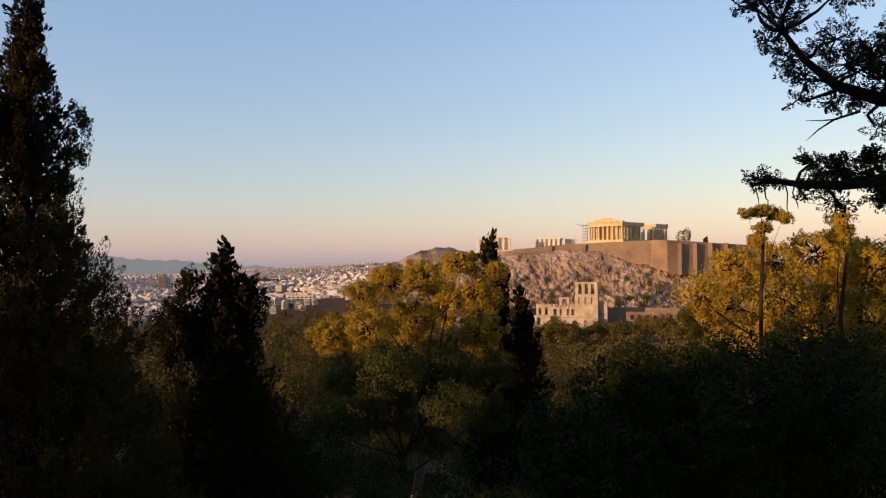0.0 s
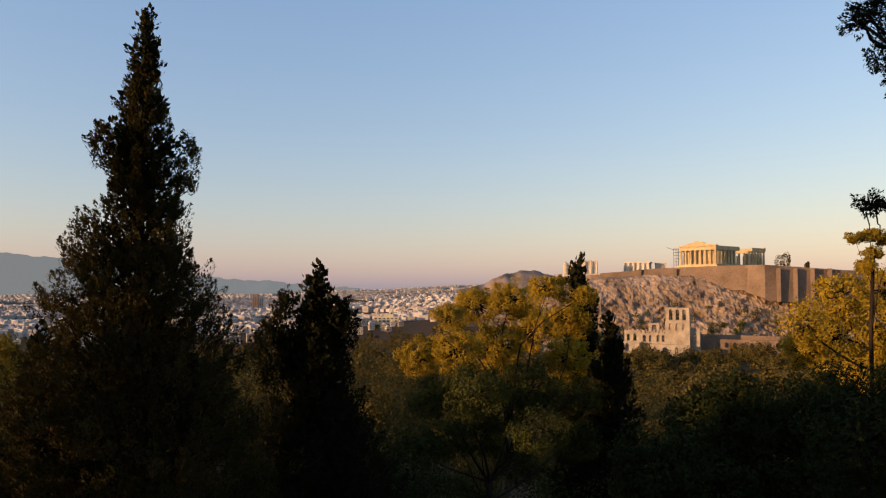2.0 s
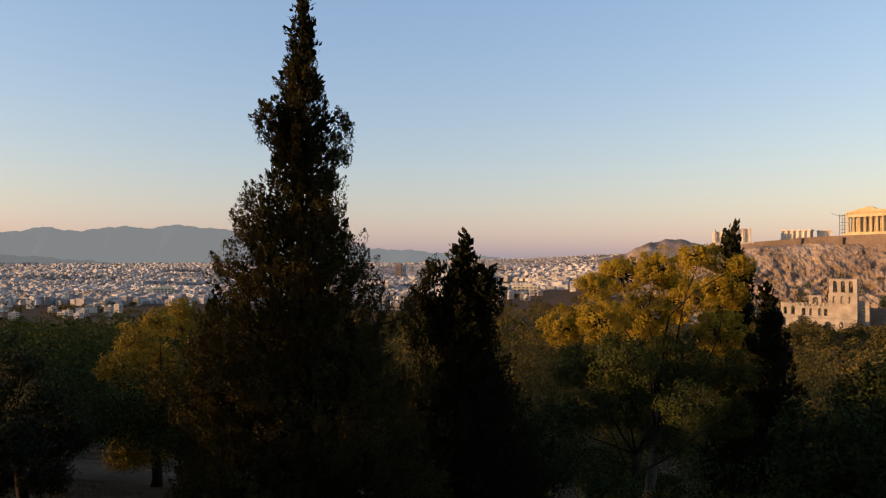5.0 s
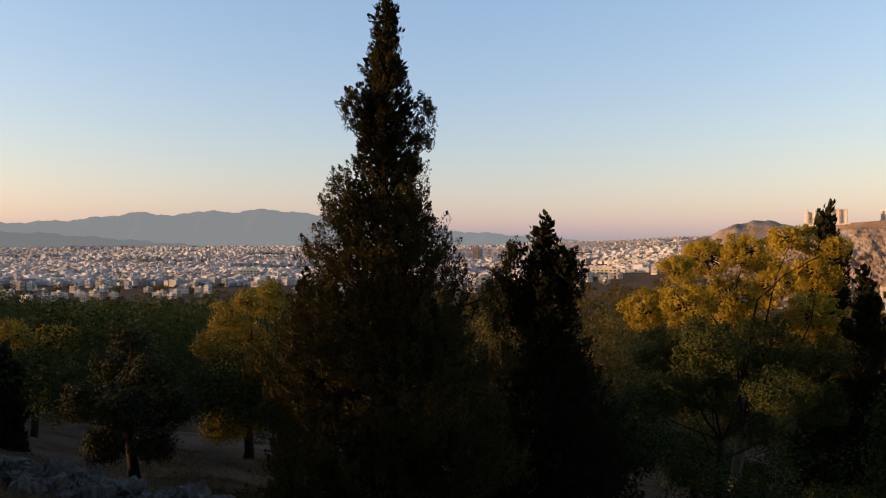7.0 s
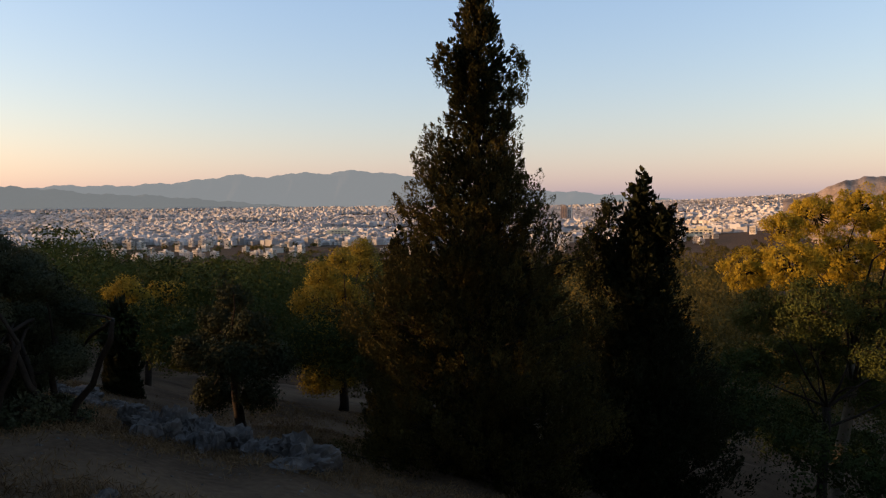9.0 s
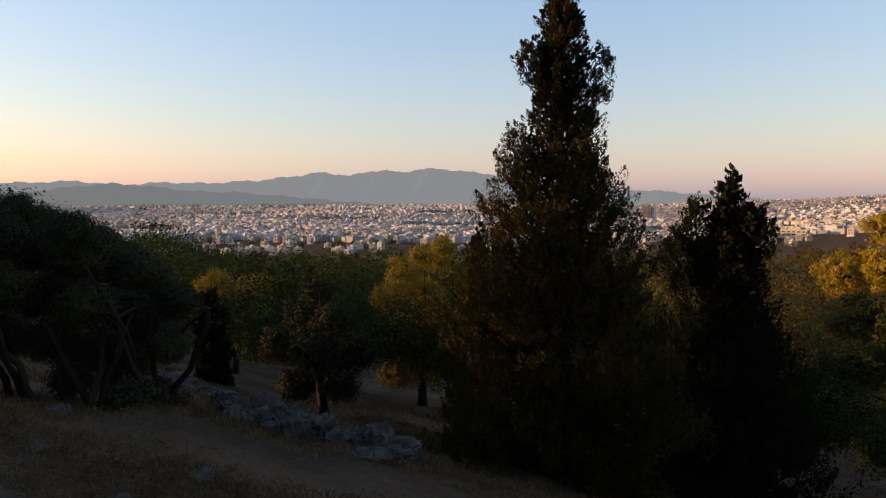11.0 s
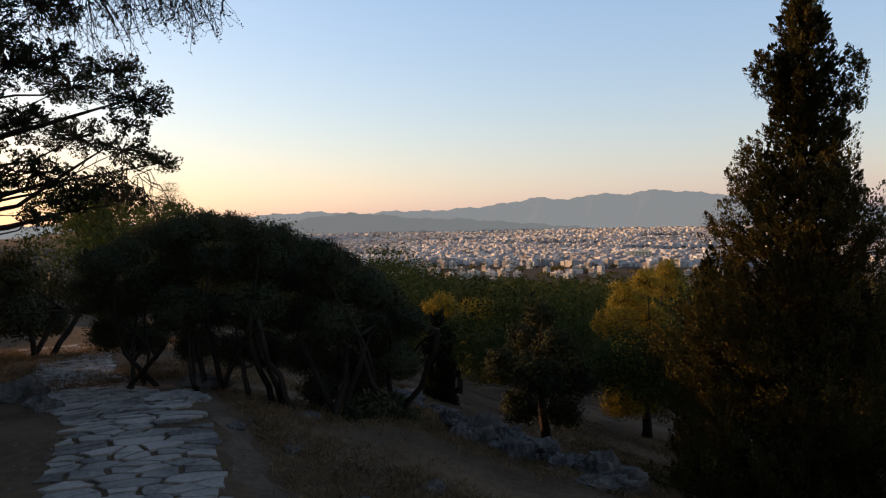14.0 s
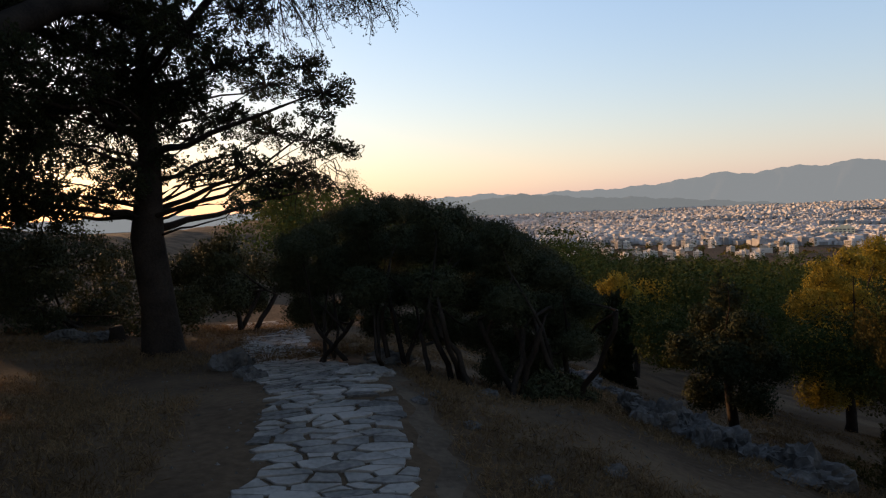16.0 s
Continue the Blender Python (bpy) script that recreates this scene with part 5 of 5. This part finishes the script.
def cell(site, others, gap):
    """The corners of a stone: the ground nearer to its site than to the others', less the joint."""
    poly = [(site[0] + a, site[1] + b) for a, b in ((-0.5, -0.5), (0.5, -0.5), (0.5, 0.5), (-0.5, 0.5))]
    for o in others:
        nx, ny = o[0] - site[0], o[1] - site[1]
        ln = math.hypot(nx, ny)
        nx, ny = nx / ln, ny / ln
        c = (site[0] + o[0]) / 2 * nx + (site[1] + o[1]) / 2 * ny - gap
        out = []
        for p, q in zip(poly, poly[1:] + poly[:1]):
            dp, dq = p[0] * nx + p[1] * ny - c, q[0] * nx + q[1] * ny - c
            if dp <= 0:
                out.append(p)
            if dp * dq < 0:
                k = dp / (dp - dq)
                out.append((p[0] + (q[0] - p[0]) * k, p[1] + (q[1] - p[1]) * k))
        poly = out
        if len(poly) < 3:
            return []
    return poly

def build_path():
    owner = thing("stone_path", (0, -0.4, ground_at(0, -0.4)), "worn footpath of irregular pale grey flagstones", "path")
    owner["kind"] = "structure"
    sites, half = [], 0.52
    s = 2.4
    rest_v, rest_f = [], []
    while s < 16.2:
        n = int(RNG.choice([3, 4, 5, 5, 6, 7]))
        for k in range(n + 2):
            w = -half + (k - 0.5) * 2 * half / n
            sites.append((s + RNG.normal() * 0.032, w + RNG.normal() * 0.06, 0 < k < n + 1))
        s += RNG.uniform(0.10, 0.16)
    pts = np.array([q[:2] for q in sites])
    stretch = 2.1
    for i, (ps, pw, inside) in enumerate(sites):
        if not inside or ps < 3.3 or RNG.random() < 0.02:
            continue
        near = np.argsort((pts[:, 0] - ps) ** 2 + (pts[:, 1] - pw) ** 2)[1:22]
        ring = cell((ps * stretch, pw), [(pts[j, 0] * stretch, pts[j, 1]) for j in near], RNG.uniform(0.009, 0.026))
        if len(ring) < 3:
            continue
        edge = half + RNG.uniform(-0.03, 0.04)
        ring = [(a / stretch, min(max(b, -edge), edge)) for a, b in ring]
        if max(a for a, b in ring) - min(a for a, b in ring) > 0.42:
            continue
        fine = []
        for p, q in zip(ring, ring[1:] + ring[:1]):
            fine.append(p)
            if math.hypot(p[0] - q[0], p[1] - q[1]) > 0.09:
                fine.append(((p[0] + q[0]) / 2 + RNG.normal() * 0.006, (p[1] + q[1]) / 2 + RNG.normal() * 0.006))
        n = len(fine)
        tilt, lift = RNG.normal(size=2) * 0.018, RNG.uniform(0.0, 0.010)
        bm = bmesh.new()
        lay = []
        for shrink, up in ((1.0, -0.06), (1.0, 0.004), (0.96, 0.010)):
            vs = []
            for q, w in fine:
                x, y = path_point(ps + (q - ps) * shrink, pw + (w - pw) * shrink)
                vs.append(bm.verts.new((x, y, ground_at(x, y) + up + lift + (q - ps) * tilt[0] + (w - pw) * tilt[1])))
            lay.append(vs)
        for p, q in zip(lay, lay[1:]):
            for k in range(n):
                bm.faces.new([p[k], p[(k + 1) % n], q[(k + 1) % n], q[k]])
        bm.faces.new(lay[-1])
        if ps < 9.4:
            part("flagstone", bm, M_FLAG, owner)
            continue
        bm.verts.index_update()
        base = len(rest_v)
        rest_v += [v.co.copy() for v in bm.verts]
        rest_f += [tuple(base + v.index for v in f.verts) for f in bm.faces]
        bm.free()
    tagged(under(mesh_obj("far_flagstones", rest_v, rest_f, M_FLAG), owner), "", "", "", "stuff")

build_path()

def build_dust():
    """The bare trodden edge beside the flagstones."""
    v, f = [], []
    along = np.arange(2.6, 9.6, 0.12)
    for i, q in enumerate(along):
        a = 0.56 + 0.04 * math.sin(q * 5.1) + 0.03 * math.sin(q * 11)
        b = a + 0.24 + 0.07 * math.sin(q * 2.3 + 1) + 0.05 * math.sin(q * 7.7)
        for k in range(6):
            x, y = path_point(q, a + (b - a) * k / 5)
            v.append((x, y, ground_at(x, y) + (0.003 if 0 < k < 5 else -0.006)))
    for i in range(len(along) - 1):
        for k in range(5):
            f.append((i * 6 + k, i * 6 + k + 6, i * 6 + k + 7, i * 6 + k + 1))
    tagged(mesh_obj("trodden_earth", v, f, M_DUST, True), "pale trodden earth along the flagstones", "ground", "", "structure")

build_dust()

def rock(name, place, size, label, seed, material=None, rough=0.35, sink=0.3, turn=0.0, group=""):
    """A weathered boulder, part sunk in the ground."""
    bm = bmesh.new()
    bmesh.ops.create_icosphere(bm, subdivisions=5 if size[0] > 0.3 else 4, radius=1.0)
    o = Vector((seed * 3.7, seed * 1.9, seed * 5.1))
    c, s = math.cos(turn), math.sin(turn)
    for v in bm.verts:
        p = v.co.copy()
        k = 1 + rough * noise.noise(p * 1.3 + o) + rough * 0.7 * abs(noise.noise(p * 2.9 + o)) + rough * 0.35 * noise.noise(p * 7 + o) - rough * 0.5 * abs(noise.noise(p * 5 + o)) + rough * 0.22 * noise.noise(p * 17 + o)
        q = Vector((p.x * size[0], p.y * size[1], max(p.z, -0.6) * size[2])) * k
        q.z += size[2] * 0.16 * round(3 * noise.noise(Vector((p.x * 1.5, p.y * 1.5, p.z * 4)) + o))
        v.co = (q.x * c - q.y * s, q.x * s + q.y * c, q.z)
    me = bpy.data.meshes.new(name)
    bm.to_mesh(me); bm.free()
    me.materials.append(material or M_ROCK)
    ob = new(name, me)
    ob.location = Vector(place) + Vector((0, 0, size[2] * (0.5 - sink)))
    return tagged(ob, label, "rock", group)

def on_ground(az, d):
    p = polar(az, d) + LATE
    return Vector((p.x, p.y, ground_at(p.x, p.y)))

# a broken line of crag down the slope: stations of bearing, distance, breadth and height
CRAG = ((69.5, 12.4, 0.40, 0.10), (67.9, 11.6, 0.40, 0.12), (65.8, 10.9, 0.40, 0.10), (63.6, 8.1, 0.34, 0.17), (62.0, 7.7, 0.40, 0.20), (60.2, 7.5, 0.40, 0.20), (58.4, 7.2, 0.40, 0.18), (56.6, 7.0, 0.38, 0.16), (54.6, 6.8, 0.34, 0.14), (51.8, 6.3, 0.36, 0.17))
for i, (az, d, w, h) in enumerate(CRAG):
    for k in range(3):
        small = (0.75, 0.55, 0.4)[k] * RNG.uniform(0.85, 1.15)
        rock("rock", on_ground(az + RNG.normal() * 1.0, d + (0, -0.28, 0.1)[k] + RNG.normal() * 0.1), (w * small, w * small * RNG.uniform(0.6, 0.9), h * (1.1, 0.8, 1.0)[k] * RNG.uniform(0.7, 1.1)),
             "rough grey limestone outcrop on the dry slope", 3 + 3 * i + k, None, 0.55, 0.45, RNG.uniform(0, 6), "outcrop down the slope")
# flat stones at the crest of the path and beside it
for i, (az, d, w, l, h) in enumerate(((86.2, 6.9, 0.24, 0.17, 0.06), (84.6, 6.8, 0.16, 0.12, 0.04), (87.8, 7.0, 0.12, 0.11, 0.035), (90.8, 7.2, 0.10, 0.09, 0.03))):
    rock("rock", on_ground(az, d), (w, l, h), "flat pale rock at the crest of the path", 31 + i, M_FLAG, 0.22, 0.28, radians(az), "stones at the path's crest")
for i, (az, d, w, h) in enumerate(((96.2, 8.8, 0.24, 0.16), (95.2, 7.9, 0.13, 0.08), (94.4, 7.4, 0.12, 0.07), (105.3, 12.3, 0.3, 0.12), (107.5, 12.6, 0.4, 0.12), (81.6, 5.6, 0.08, 0.03), (80.2, 5.9, 0.06, 0.03), (77.4, 5.2, 0.08, 0.03), (76.0, 6.6, 0.14, 0.05), (72.0, 4.2, 0.10, 0.04), (66.0, 4.6, 0.1, 0.05), (84.0, 8.2, 0.3, 0.1))):
    rock("rock", on_ground(az, d), (w, w * 0.8, h), "loose grey stone on dry earth", 51 + i, M_ROCK, 0.3, 0.3, radians(az * 7))

def build_stump():
    p = on_ground(104.1, 12.0)
    t = thing("tree_stump", p, "short dark tree stump beside the pine", "stump")
    w = Tubes()
    w.add([p - Vector((0, 0, 0.1)), p + Vector((0, 0, 0.05)), p + Vector((0.01, 0.01, 0.16)), p + Vector((0.02, 0, 0.24))], (0.15, 0.12, 0.105, 0.10), 12)
    under(w.obj("bark", M_BARK), t)

build_stump()

def build_grass():
    n = 34000
    az = RNG.uniform(30, 122, n)
    d = RNG.uniform(1.4, 15, n)
    x, y = -d * np.sin(np.radians(az)) + LATE.x, d * np.cos(np.radians(az)) + LATE.y
    patch = np.sin(x * 1.7 + np.sin(y * 1.3)) + np.sin(y * 2.1 + 2 * np.sin(x * 0.6)) + RNG.normal(size=n) * 0.7
    clear = (np.abs(y + 0.4) > 0.95) | (x < -9)
    keep = (patch > -0.3) & clear
    x, y = x[keep], y[keep]
    per = 9
    x, y = np.repeat(x, per) + RNG.normal(size=len(x) * per) * 0.05, np.repeat(y, per) + RNG.normal(size=len(y) * per) * 0.05
    ln = RNG.uniform(0.04, 0.15, len(x))
    c = np.stack([x, y, land(x, y) + ln * 0.35], -1)
    q = leaf_quads(c, 0.085, 0.006, 1.0)
    tagged(quads_mesh("dry_grass", q, M_STRAW), "tufts of dry straw coloured grass on the slope", "grass", "", "stuff")

build_grass()

def build_gravel():
    n = 2600
    az, d = RNG.uniform(40, 120, n), 1.3 + 9 * RNG.random(n) ** 1.3
    x, y = -d * np.sin(np.radians(az)) + LATE.x, d * np.cos(np.radians(az)) + LATE.y
    z = land(x, y)
    v, f = [], []
    for i in range(n):
        r = 0.005 + 0.018 * RNG.random() ** 2
        b = len(v)
        a = RNG.uniform(0, 6)
        for k in range(5):
            rr = r * RNG.uniform(0.7, 1.3)
            v.append((x[i] + rr * math.cos(a + k * 1.257), y[i] + rr * math.sin(a + k * 1.257), z[i] - 0.004))
        v.append((x[i] + RNG.normal() * r * 0.2, y[i] + RNG.normal() * r * 0.2, z[i] + r * 0.7))
        f += [(b + k, b + (k + 1) % 5, b + 5) for k in range(5)]
    tagged(mesh_obj("gravel", v, f, M_ROCK), "scattered small grey stones on bare earth", "gravel", "", "stuff")

build_gravel()
